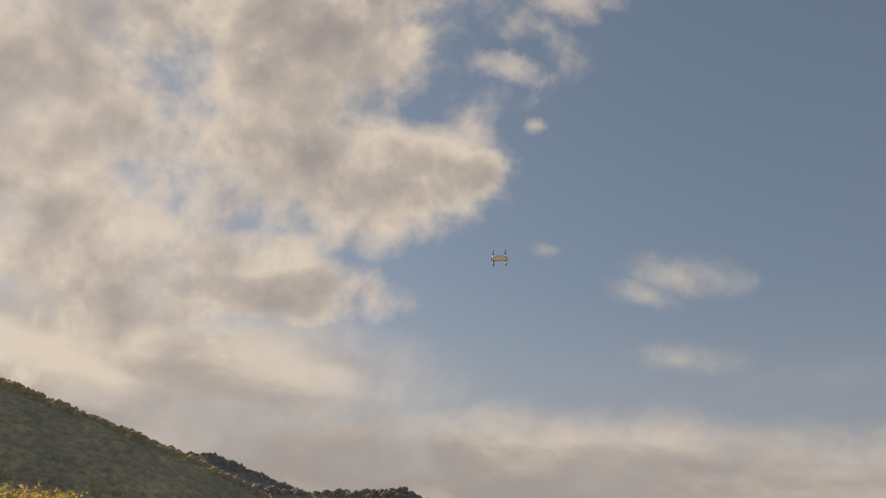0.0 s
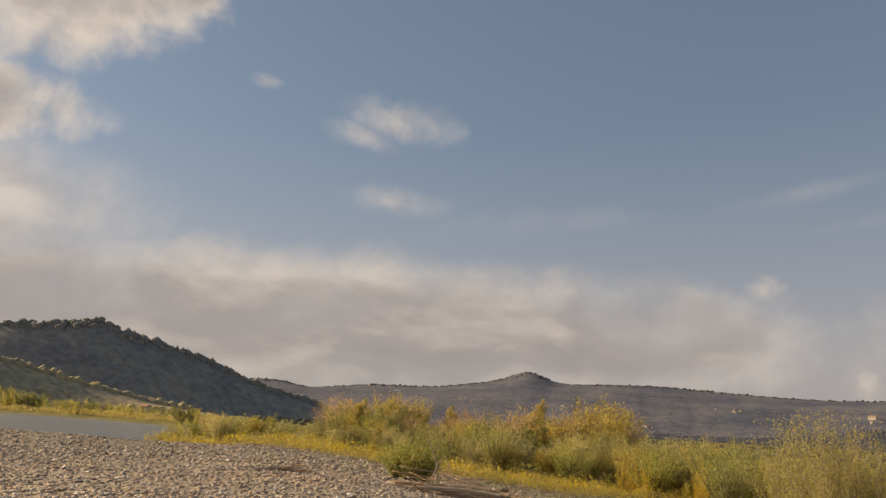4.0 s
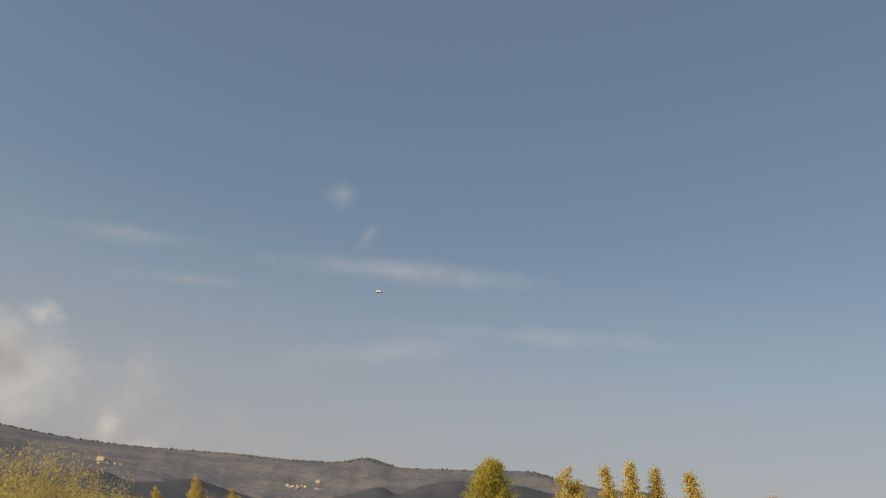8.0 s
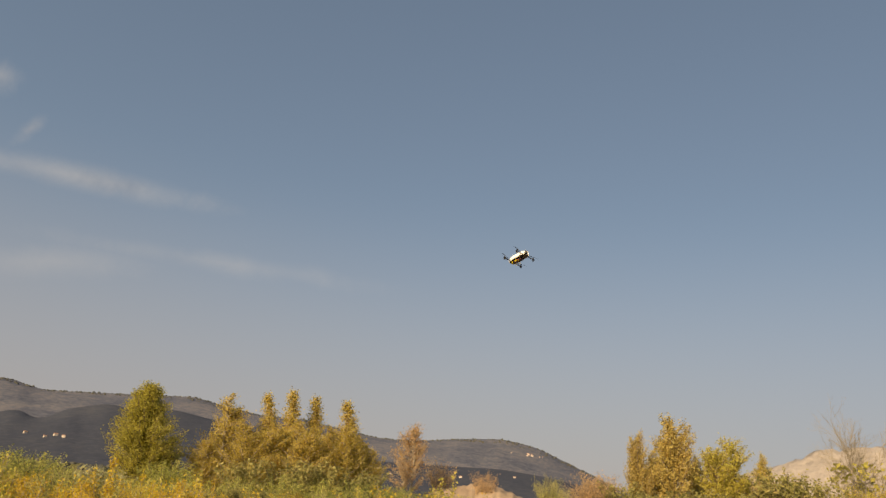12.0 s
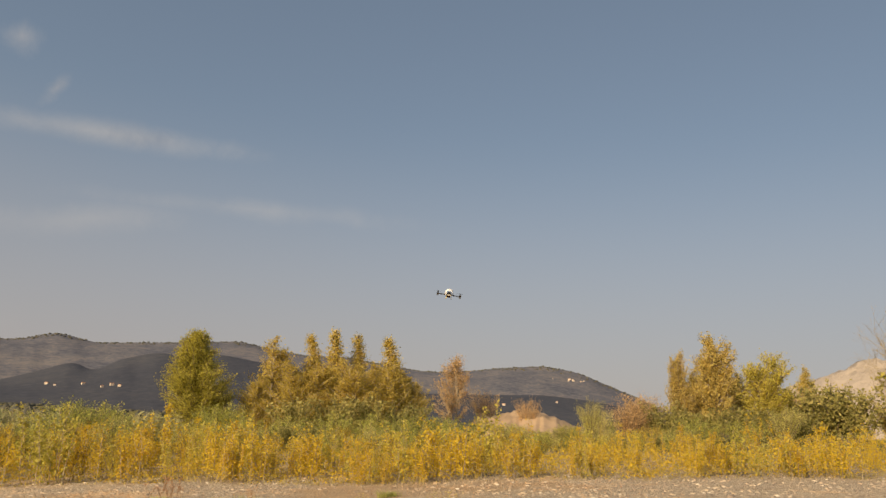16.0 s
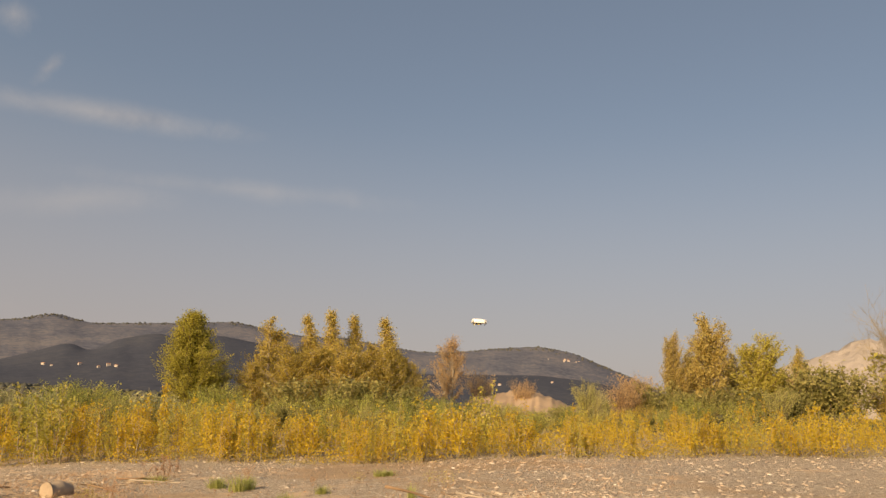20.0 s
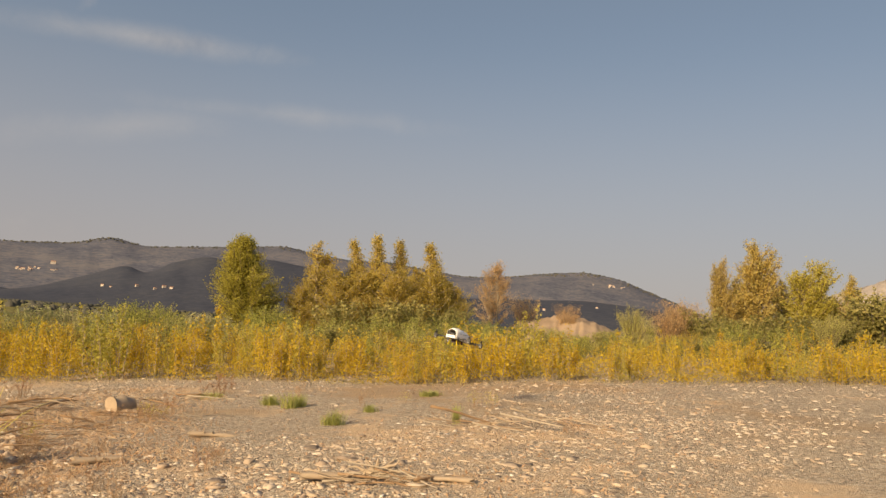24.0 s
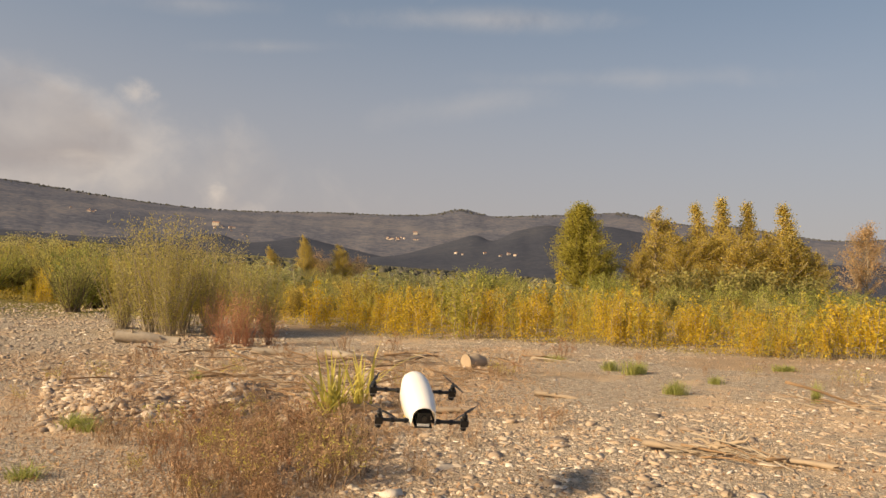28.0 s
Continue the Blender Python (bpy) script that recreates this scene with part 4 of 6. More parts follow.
poplar_amber = tree(115, LEAF_AUTUMN, "tall golden-orange poplar with a dense crown", crown=(0.09, 0.25), lo=0.03, n_limbs=170, n_leaves=21000, size=0.0082, power=0.55, rise=1.3, fork=2, vary=(0.7, 1.15))
bare = bare_tree(121)
PATTERNS = [*pale, *far_olive, *far_dusky, *far_golden, *far_russet, *willow, *olive, *dusky, *golden, *russet, *sap, sap_green, *canes, poplar_full, *poplar_slim, *poplar_gold, poplar_rose, *poplar_round, poplar_amber, bare]

# young poplars in a golden belt along the edge of the bar
rg = np.random.default_rng(5)
EDGE_A = [-70, -54, -45, -25, -22, -15, -3, 3, 12, 20, 27.6, 33, 40]
EDGE_R = [23, 19.5, 17.8, 17.0, 17.4, 18.2, 20.0, 20.2, 25.5, 33, 40, 44, 46]
for i in range(270):
    a_ = rg.uniform(-68, 33)
    if 10.5 < a_ < 24 and rg.random() < 0.5:
        a_ = rg.uniform(-60, 8)
    r_ = float(np.interp(a_, EDGE_A, EDGE_R)) + 0.3 + 7.5 * rg.random() ** 1.5
    tall = rg.uniform(0.6, 1.35) * (1 + 0.35 * (rg.random() < 0.12)) * (0.82 if a_ < -38 else 1.0)
    set_out(sap_green if rg.random() < 0.30 else sap[i % 4], a_, r_, tall * (1.0 if a_ < 20 else 1.2), tall * rg.uniform(0.8, 1.25))


def belt(name, leaf, label, category, n, lo, hi, front, depth, size, seed, slim=0.7, up=0.4, tall=1.0, fade=False):
    """Undergrowth that fills the gaps: loose leaves on short stalks, uncountable."""
    rg = np.random.default_rng(seed)
    a_ = lo + (hi - lo) * (rg.beta(1.7, 1.7, n) if fade else rg.random(n))
    r_ = np.interp(a_, *front) + depth[0] + (depth[1] - depth[0]) * rg.random(n) ** 1.2
    x, y = -np.sin(np.radians(a_)) * r_, np.cos(np.radians(a_)) * r_
    clump = 0.55 + 0.45 * wave(x * 1.7, y * 1.7, seed)
    z = ground_z(x, y) + tall * clump * rg.uniform(0.0, 1.0, n) ** 0.8
    V, F = leaves(np.stack([x, y, z], -1), size, rg, slim, 0.0, up)
    ob = part(name, mesh_of(name, V, F), leaf)
    return tagged(ob, label, category, kind="stuff")


FRONT = (EDGE_A, EDGE_R)
belt("yellow_undergrowth", LEAF_GOLD, "thick golden undergrowth between the saplings", "undergrowth", 46000, -70, 33, FRONT, (0.1, 9.0), 0.025, 11, tall=0.85)
belt("dry_undergrowth", LEAF_STRAW, "dry straw-coloured weeds at the foot of the saplings", "undergrowth", 34000, -70, 33, FRONT, (-0.2, 10.0), 0.045, 12, 0.15, 0.9, 0.45)
belt("green_undergrowth", LEAF_OLIVE, "rough green scrub behind the saplings", "undergrowth", 26000, -75, 34, FRONT, (9.0, 30.0), 0.05, 13, 0.3, 0.6, 0.75)

# shrubs and cane behind the belt
OLIVE_A, OLIVE_E = [-46, -40, -25, -14, -8, 0, 5, 16, 26], [1.6, 1.0, 0.3, 0.0, -0.1, -0.5, -0.8, -0.6, 0.0]
for k in range(96):
    a_, r_ = -46 + 72 * (k + rg.random()) / 96, 26 + rg.uniform(0, 10) + (6 if k > 76 else 0)
    h = height_to(a_, r_, float(np.interp(a_, OLIVE_A, OLIVE_E)) - rg.uniform(0.0, 1.1))
    set_out((willow, olive, dusky if a_ < -8 else golden, golden, olive, dusky if a_ < -8 else willow)[k % 6][int(rg.integers(2))], a_, r_, h, h * rg.uniform(0.9, 1.4))
for a_, r_, el, wide in [(14.5, 31, -0.35, 1.1), (12.4, 33, -0.3, 1.0), (10.3, 34, -0.5, 1.0), (6.5, 33, -0.7, 1.1), (8.6, 36, -0.4, 1.0), (-0.5, 36, -0.2, 1.0), (-6.2, 37, -0.1, 1.0), (-8.6, 38, 0.0, 1.0), (-34, 33, 0.8, 1.0), (-39.5, 36, 2.9, 0.8), (-52.5, 40, 3.1, 0.9), (27.0, 44, 0.5, 1.0), (25.4, 46, 0.6, 1.0), (24.2, 43, 0.2, 1.0), (22.6, 45, 0.0, 1.0), (29.5, 46, 0.1, 1.1)]:
    h = height_to(a_, r_, el)
    set_out(willow[int(rg.integers(2))], a_, r_, h, h * wide)
for a_, r_, el, wide in [(-3.6, 38, 0.75, 1.3), (-4.9, 39, 0.5, 1.2), (-2.4, 37, 0.2, 1.2), (5.0, 30, -1.6, 1.3), (1.2, 28, -1.9, 1.2), (-14, 33, 0.1, 1.2), (-17, 34, 0.4, 1.2), (-20.5, 33, 0.8, 1.3), (-23, 34, 1.0, 1.3), (-26, 33, 1.1, 1.3), (-11.5, 32, -0.3, 1.3), (-29, 34, 0.8, 1.2), (-47, 36, 2.1, 1.3), (-50, 35, 2.0, 1.3), (18, 38, -0.5, 1.3), (30.8, 44, -0.8, 1.4), (21.5, 40, -0.6, 1.3), (16.5, 34, -0.7, 1.2)]:
    h = height_to(a_, r_, el)
    set_out(olive[int(rg.integers(2))], a_, r_, h, h * wide)
for a_, r_, el in [(3.4, 34, -0.25), (2.4, 34, -0.2), (1.5, 35, -0.2), (0.6, 34, -0.3), (-1.6, 35, -0.1), (-7.6, 34, -0.1), (-8.4, 35, 0.0), (11.2, 32, -0.5), (5.8, 36, -0.6), (-9.3, 34, -0.2), (13.4, 34, -0.2)]:
    h = height_to(a_, r_, el)
    set_out(canes[int(rg.integers(2))], a_, r_, h, h * 1.3)
# the large wispy willow by the log, and the red-stemmed bush
wands = shrub(37, LEAF_OLIVE, "willow_shrub", "tall wispy olive-brown willow shrub beside a log", 60, 4600, 0.42, 0.015, 0.22, BARK_PALE, stem=0.004)
PATTERNS.append(wands)
for a_, r_, h, w in [(20.6, 22.5, 3.5, 3.3), (18.6, 22.0, 3.4, 3.0), (22.6, 23.5, 2.8, 2.8), (16.6, 21.8, 3.0, 2.7), (14.4, 21.0, 2.4, 2.3), (19.4, 21.2, 2.5, 2.4), (12.6, 21.6, 1.9, 2.0)]:
    set_out(wands, a_, r_, h, w)
russet_bush = shrub(131, LEAF_RED, "red_stemmed_bush", "wispy bush of dry red stems", 50, 520, 0.5, 0.026, 0.16, RED_BARK, "red bushes", 0.0, 0.0035)
PATTERNS.append(russet_bush)
for a_, r_, h, w in [(15.8, 17.8, 1.4, 1.5), (13.9, 18.2, 1.35, 1.5), (14.8, 18.9, 1.5, 1.5), (12.4, 18.4, 1.0, 1.3)]:
    set_out(russet_bush, a_, r_, h, w)

# trees
set_out(poplar_full, -10.9, 50, height_to(-10.9, 50, 5.6), 8.6)
set_out(poplar_gold[0], -16.2, 52, height_to(-16.2, 52, 5.8), 7.4)
for a_, r_, el, w in [(-19.2, 54, 6.25, 8.0), (-20.8, 52, 6.75, 8.4), (-22.5, 53, 6.5, 8.2), (-24.9, 51, 6.4, 8.6)]:
    set_out(poplar_slim[int(rg.integers(2))], a_, r_, height_to(a_, r_, el), w)
for a_, r_, el, w in [(-19.2, 49, 4.3, 6.6), (-22.0, 48, 4.2, 7), (-24.6, 49, 4.6, 7), (-26.0, 50, 3.9, 5.6), (-17.6, 48, 4.2, 6.4), (-20.6, 50, 4.5, 7.2), (-15.0, 50, 3.0, 5.2), (-23.6, 50, 4.4, 7.0)]:
    set_out(poplar_gold[int(rg.integers(2))], a_, r_, height_to(a_, r_, el), w)
for a_, r_, el, w in [(-38.0, 49, 0.9, 2.6), (-33.2, 49, 0.7, 2.4), (-35.8, 48, 0.3, 2.2), (-31.0, 50, 0.9, 2.6), (-40.2, 49, 1.6, 2.8), (-28.0, 48, 1.0, 2.8), (-20.8, 45, 2.3, 3.6), (-23.2, 45, 2.2, 3.6), (-13.2, 46, 1.0, 3.2), (-17.8, 44, 1.8, 3.4), (-12.2, 45, 0.8, 3.0), (-25.8, 45, 2.0, 3.2)]:
    set_out(dusky[int(rg.integers(2))] if el > 1.7 else olive[int(rg.integers(2))], a_, r_, height_to(a_, r_, el), w)
set_out(poplar_rose, -29.2, 58, height_to(-29.2, 58, 4.95), 5.6)
set_out(poplar_amber, -45.7, 46, height_to(-45.7, 46, 5.85), 3.4)
set_out(poplar_amber, -48.1, 47, height_to(-48.1, 47, 7.05), 6.6)
set_out(poplar_round[1], -51.5, 46, height_to(-51.5, 46, 6.0), 5.6)
set_out(poplar_gold[0], -46.9, 49, height_to(-46.9, 49, 5.3), 4.6)
set_out(poplar_gold[1], -49.8, 50, height_to(-49.8, 50, 5.0), 4.4)
set_out(poplar_gold[1], -54.0, 60, height_to(-54.0, 60, 5.5), 4.2)
for a_, r_, el, w in [(-42.2, 44, 3.3, 3.2), (-43.2, 46, 3.6, 3.4), (-31.8, 62, 3.2, 3.6), (9.2, 60, 1.0, 3.4), (6.5, 60, 0.8, 3.4), (-34.9, 58, 2.7, 3.0), (-52.9, 47, 4.3, 2.4)]:
    set_out(russet[int(rg.integers(2))], a_, r_, height_to(a_, r_, el), w)
for a_, r_, el, w in [(10.1, 58, 1.75, 3.6), (7.6, 59, 1.25, 4.2), (12.6, 58, 0.7, 3.2)]:
    set_out(poplar_gold[int(rg.integers(2))], a_, r_, height_to(a_, r_, el), w)
for a_, r_, el, w in [(-54.4, 47, 4.6, 4.0), (-55.6, 47, 5.0, 4.4), (-56.6, 47, 4.6, 4.0), (-44.4, 45, 3.2, 2.8), (-45.4, 44, 2.6, 2.8), (-47.6, 44, 2.6, 3.0), (-63.0, 50, 4.0, 3.4), (-49.5, 44, 3.0, 3.2), (-51.6, 44, 2.8, 3.0), (-53.2, 45, 3.0, 2.6)]:
    set_out(dusky[int(rg.integers(2))], a_, r_, height_to(a_, r_, el), w)
set_out(pale[0], -40.2, 42, height_to(-40.2, 42, 2.5), 2.6)
set_out(bare, -59.4, 52, height_to(-59.4, 52, 9.6), 9.0)
for a_, r_, el in [(-59.0, 48, 3.6), (-60.4, 47, 4.0), (-62.2, 48, 4.4), (-66, 46, 4.6), (-68, 48, 5.0)]:
    set_out(golden[int(rg.integers(2))], a_, r_, height_to(a_, r_, el), 3.0)

# the scrub along the water's side of the bar
for k, (a_, el) in enumerate([(66.0, -1.2), (65.0, -0.8), (64.0, -0.3), (63.2, 0.0), (62.5, 0.2), (61.5, 0.1), (60.6, 0.3), (59.6, 0.2), (58.7, 0.4), (57.2, 0.0), (55.8, -0.3), (54.0, -0.4), (51.5, 0.6), (49.2, 0.2), (47.2, 0.6), (45.0, 0.9), (43.0, 0.6), (41.0, 0.5), (39.0, 0.6), (37.0, 0.2), (36.0, 0.5), (33.5, 0.6), (31.5, 0.0), (29.6, 0.3), (28.4, 0.2)]):
    r_ = 52 + rg.uniform(-2, 6)
    src = (far_golden, willow, far_golden, far_olive)[k % 4][int(rg.integers(2))]
    h = height_to(a_, r_, el)
    set_out(src, a_, r_, h, h * 1.15, lean=0)
for k, (a_, el, w) in enumerate([(62.6, 0.2, 3.0), (54.2, 2.2, 4.0), (53.1, 2.0, 3.6), (52.1, 1.7, 3.6), (50.2, 2.6, 3.4), (49.4, 2.4, 3.2), (47.8, 2.1, 1.6), (45.4, 1.5, 4.2), (44.0, 1.7, 4.0), (42.2, 1.6, 3.8), (40.2, 2.1, 4.2), (39.0, 2.3, 3.6), (37.3, 2.0, 4.2), (36.0, 2.1, 3.8), (34.6, 2.9, 4.0), (33.4, 2.4, 4.0), (32.7, 1.8, 3.2)]):
    r_ = 58 + rg.uniform(-2, 6)
    src = golden if k in (4, 6, 14, 15) else (russet, far_russet, russet, poplar_gold)[k % 4]
    h = height_to(a_, r_, el)
    set_out(src[int(rg.integers(2))], a_, r_, h, max(w, h * 0.8), lean=0)
TOPS = ([28, 29.5, 31.8, 32.6, 34.6, 37.5, 39, 43, 45.4, 47, 50, 54.3, 55.5], [0.7, 0.4, 0.1, 1.5, 2.6, 1.8, 2.0, 1.4, 1.3, 0.7, 2.2, 1.9, 0.2])
for k in range(40):
    a_, r_ = 29 + 25.5 * (k + rg.random()) / 40, 55 + rg.uniform(0, 9)
    h = height_to(a_, r_, np.interp(a_, *TOPS) - rg.uniform(0.1, 1.3))
    set_out((golden, russet, willow, pale, olive, russet)[k % 6][int(rg.integers(2))], a_, r_, h, h * rg.uniform(0.9, 1.4), lean=0)
for k in range(50):
    a_, r_ = 27 + 36 * (k + rg.random()) / 50, 45 + rg.uniform(0, 8)
    if a_ > 54:
        r_ += 6
    h = height_to(a_, r_, rg.uniform(-1.3, 0.8) - 0.04 * max(0, a_ - 50))
    set_out((golden, pale, willow, pale, olive, pale, golden, willow, dusky)[k % 9][int(rg.integers(2))], a_, r_, h, h * rg.uniform(0.9, 1.5), lean=2)
for a_, el in [(43.4, -0.6), (40.2, -0.6), (42.5, -0.9), (39.4, -0.9)]:
    set_out(canes[0], a_, 50, height_to(a_, 50, el), 3.2, lean=0)
set_out(dusky[0], 46.9, 51, height_to(46.9, 51, 0.5), 2.4, lean=0)
SCRUB_A, SCRUB_R = [26, 31, 36, 42, 46, 50, 55, 60, 64, 67.5], [41, 41, 38, 37, 36, 38, 41, 45, 48, 50]
SCRUB = (SCRUB_A, SCRUB_R)
belt("scrub_grass", LEAF_STRAW, "thick yellow grass in front of the scrub", "grass", 42000, 27, 67, SCRUB, (0.0, 14.0), 0.06, 14, 0.18, 0.9, 0.8)
belt("scrub_leaves", LEAF_GOLD, "yellow autumn leaves low in the scrub", "undergrowth", 18000, 27, 66, SCRUB, (2.0, 16.0), 0.06, 15, 0.7, 0.3, 0.9)
belt("scrub_green", LEAF_OLIVE, "green leaves low in the scrub", "undergrowth", 18000, 27, 66, SCRUB, (4.0, 22.0), 0.06, 16, 0.5, 0.4, 1.5)
for a_, r_, h, w in [(48.2, 29.0, 1.75, 2.0), (47.2, 29.6, 1.5, 1.8), (49.2, 29.4, 1.4, 1.7)]:
    set_out(olive[0], a_, r_, h, w, lean=0)

# the wooded far bank of the river
for k in range(110):
    a_ = 63.5 + 50 * (k + rg.random()) / 110
    el = float(np.interp(a_, [63, 67, 70, 73, 76, 79, 81, 83, 86.4, 89, 90.4, 94, 97, 100, 104, 107, 114], [0.9, 0.5, 0.5, 0.8, 1.2, 0.6, 0.9, 1.8, 1.6, 2.0, 2.2, 3.4, 3.4, 3.2, 3.2, 2.9, 3.0]))
    n_, f_ = shore(a_)
    r_ = float(f_) + rg.uniform(8, 26)
    h = height_to(a_, r_, el * rg.uniform(0.45, 1.15))
    pick = rg.random()
    if a_ > 89:
        src = far_dusky if pick < 0.25 else far_olive if pick < 0.6 else far_golden if pick < 0.85 else far_russet
    else:
        src = far_golden if pick < 0.45 else far_olive if pick < 0.75 else far_dusky
    set_out(src[int(rg.integers(2))], a_, r_, h, h * rg.uniform(0.9, 1.4), lean=0)
set_out(poplar_round[0], 86.4, 205, height_to(86.4, 205, 3.0), 12, lean=0)
set_out(poplar_round[1], 85.2, 210, height_to(85.2, 210, 2.5), 11, lean=0)
set_out(dusky[0], 83.1, 205, height_to(83.1, 205, 2.2), 11, lean=0)
BANK = ([60, 66, 76, 85, 95, 115], [70, 124, 180, 200, 190, 195])
belt("bank_grass", LEAF_STRAW, "yellow grass along the far bank", "grass", 14000, 62, 88, BANK, (0.5, 22.0), 0.30, 17, 0.2, 0.8, 1.5)

# trees of the plain between the bar and the hills, one dark mass seen from afar
rg2 = np.random.default_rng(33)
a = rg2.uniform(-75, 60, 2600)
r = rg2.uniform(170, 900, 2600)
x, y = -np.sin(np.radians(a)) * r, np.cos(np.radians(a)) * r
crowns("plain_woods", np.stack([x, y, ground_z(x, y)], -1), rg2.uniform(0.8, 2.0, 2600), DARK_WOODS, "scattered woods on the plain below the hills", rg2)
for i, p in enumerate(PATTERNS):
    x, y, z = spot(-80 - i * 2.0, 60)
    p.matrix_basis = Matrix.Translation((x, y, z)) @ Matrix.Scale(2.5, 4)

# ---- stones ----
def round_block():
    """A rounded block of 48 triangles, the pattern of a worn stone."""
    bm = bmesh.new()
    bmesh.ops.create_cube(bm, size=2.0)
    bmesh.ops.subdivide_edges(bm, edges=bm.edges[:], cuts=1, use_grid_fill=True)
    bmesh.ops.triangulate(bm, faces=bm.faces[:])
    v = np.array([x.co for x in bm.verts])
    f = np.array([[x.index for x in p.verts] for p in bm.faces])
    bm.free()
    return v / np.linalg.norm(v, axis=1)[:, None] ** 0.8, f


bv, bf = round_block()


def stone_shapes(n, rg, base):
    """Uneven stone shapes: n copies of the base, each squeezed, dented and turned."""
    k = len(base)
    jag = 1 + rg.normal(0, 0.27, (n, k))
    V = base[None] * jag[..., None]
    V = V * np.stack([rg.uniform(0.75, 1.3, n), rg.uniform(0.6, 1.0, n), rg.uniform(0.22, 0.48, n)], -1)[:, None]
    h = rg.uniform(0, 2 * np.pi, n)
    t = rg.normal(0, 0.3, n)
    c, s = np.cos(h)[:, None], np.sin(h)[:, None]
    ct, st = np.cos(t)[:, None], np.sin(t)[:, None]
    x, y, z = V[..., 0], V[..., 1], V[..., 2]
    y, z = y * ct - z * st, y * st + z * ct
    return np.stack([x * c - y * s, x * s + y * c, z], -1)


def rocky(x, y):
    """Where the bar is stony (1) or sandy (0)."""
    q = 0.5 + 0.5 * wave(x * 0.62 + 2.0, y * 0.62, 3.0)
    az_ = np.degrees(np.arctan2(-x, y))
    r_ = np.hypot(x, y)
    sandy = np.exp(-((az_ + 19) / 13) ** 2 - ((r_ - 13) / 3.0) ** 2) + np.exp(-((az_ - 30) / 9) ** 2 - ((r_ - 8.0) / 2.6) ** 2) + 0.8 * np.exp(-((az_ - 20) / 6) ** 2 - ((r_ - 7.6) / 0.8) ** 2)
    return np.clip(0.25 + 0.9 * q - 0.85 * sandy, 0.03, 1)


def field(name, n, lo, hi, r0, r1, s0, s1, seed, base, faces, label, power=2.2, sparse=True, decay=1.0):
    """Loose stones over a sector of the bar, too many to count."""
    rg = np.random.default_rng(seed)
    a_ = rg.uniform(lo, hi, n)
    u = rg.random(n)
    r_ = (r0 ** decay + u * (r1 ** decay - r0 ** decay)) ** (1 / decay)
    x, y = -np.sin(np.radians(a_)) * r_, np.cos(np.radians(a_)) * r_
    keep = rg.random(n) < (rocky(x, y) if sparse else np.full(n, 1.0))
    x, y = x[keep], y[keep]
    n = len(x)
    size = s0 + (s1 - s0) * rg.random(n) ** power
    V = stone_shapes(n, rg, base) * size[:, None, None]
    V[..., 0] += x[:, None]
    V[..., 1] += y[:, None]
    V[..., 2] += (ground_z(x, y) + size * (-0.12 if sparse else 0.10))[:, None]
    F = faces[None] + (np.arange(n) * len(base))[:, None, None]
    ob = part(name, mesh_of(name, V.reshape(-1, 3), F.reshape(-1, 3)), STONE)
    return tagged(ob, label, "stones", kind="stuff")


ov = np.array([(1, 0, 0), (-1, 0, 0), (0, 1, 0), (0, -1, 0), (0, 0, 1), (0, 0, -1)], float)
of = np.array([(0, 2, 4), (2, 1, 4), (1, 3, 4), (3, 0, 4), (2, 0, 5), (1, 2, 5), (3, 1, 5), (0, 3, 5)])
field("near_stones", 32000, -52, 46, 3.6, 12, 0.012, 0.052, 201, iv, jf, "worn river stones scattered over sand", 2.4, decay=1.6)
field("mid_stones", 15000, -66, 36, 9, 21, 0.016, 0.065, 202, iv, jf, "pale river stones on the open bar", 2.2, decay=1.8)
field("pale_cobbles", 9000, 11, 46, 12, 40, 0.03, 0.09, 203, ov, of, "dense field of pale cobbles", 1.6, False, 1.5)
field("bar_cobbles", 11000, 40, 122, 9, 17, 0.028, 0.085, 204, iv, jf, "dense field of grey-tan cobbles by the river", 1.5, False, 1.5)
field("bank_cobbles", 26000, 40, 122, 15, 34, 0.034, 0.095, 208, ov, of, "dense field of grey-tan cobbles by the river", 1.5, False, 1.5)
field("far_cobbles", 26000, 44, 122, 28, 92, 0.05, 0.14, 205, ov, of, "dense field of grey-tan cobbles by the river", 1.4, False, 1.35)
field("debris_stones", 4600, 3, 27, 8.5, 13.0, 0.024, 0.10, 209, iv, jf, "pale stones heaped among flood debris", 1.6, False, 1.5)
field("grit", 16000, -50, 44, 3.2, 9.5, 0.006, 0.02, 206, ov, of, "fine gravel between the stones", 1.3, False, 1.3)

rg = np.random.default_rng(207)
shapes = [mesh_of("cobble", v, bf) for v in stone_shapes(9, rg, bv)]
for me in shapes:
    me.materials.append(STONE)
count = 0
while count < 280:
    a_, r_ = rg.uniform(-44, 33), rg.uniform(4.2, 9.5)
    x, y, z = spot(a_, r_)
    if rg.random() > float(rocky(x, y)) ** 1.5:
        continue
    s = float(0.035 + 0.055 * rg.random() ** 1.8)
    part("cobble", shapes[int(rg.integers(9))], None, ground, m=Matrix.Translation((x, y, z - s * 0.03)) @ pose(0, 0, 0, 0, 0, rg.uniform(0, 360)) @ Matrix.Scale(s, 4))
    count += 1
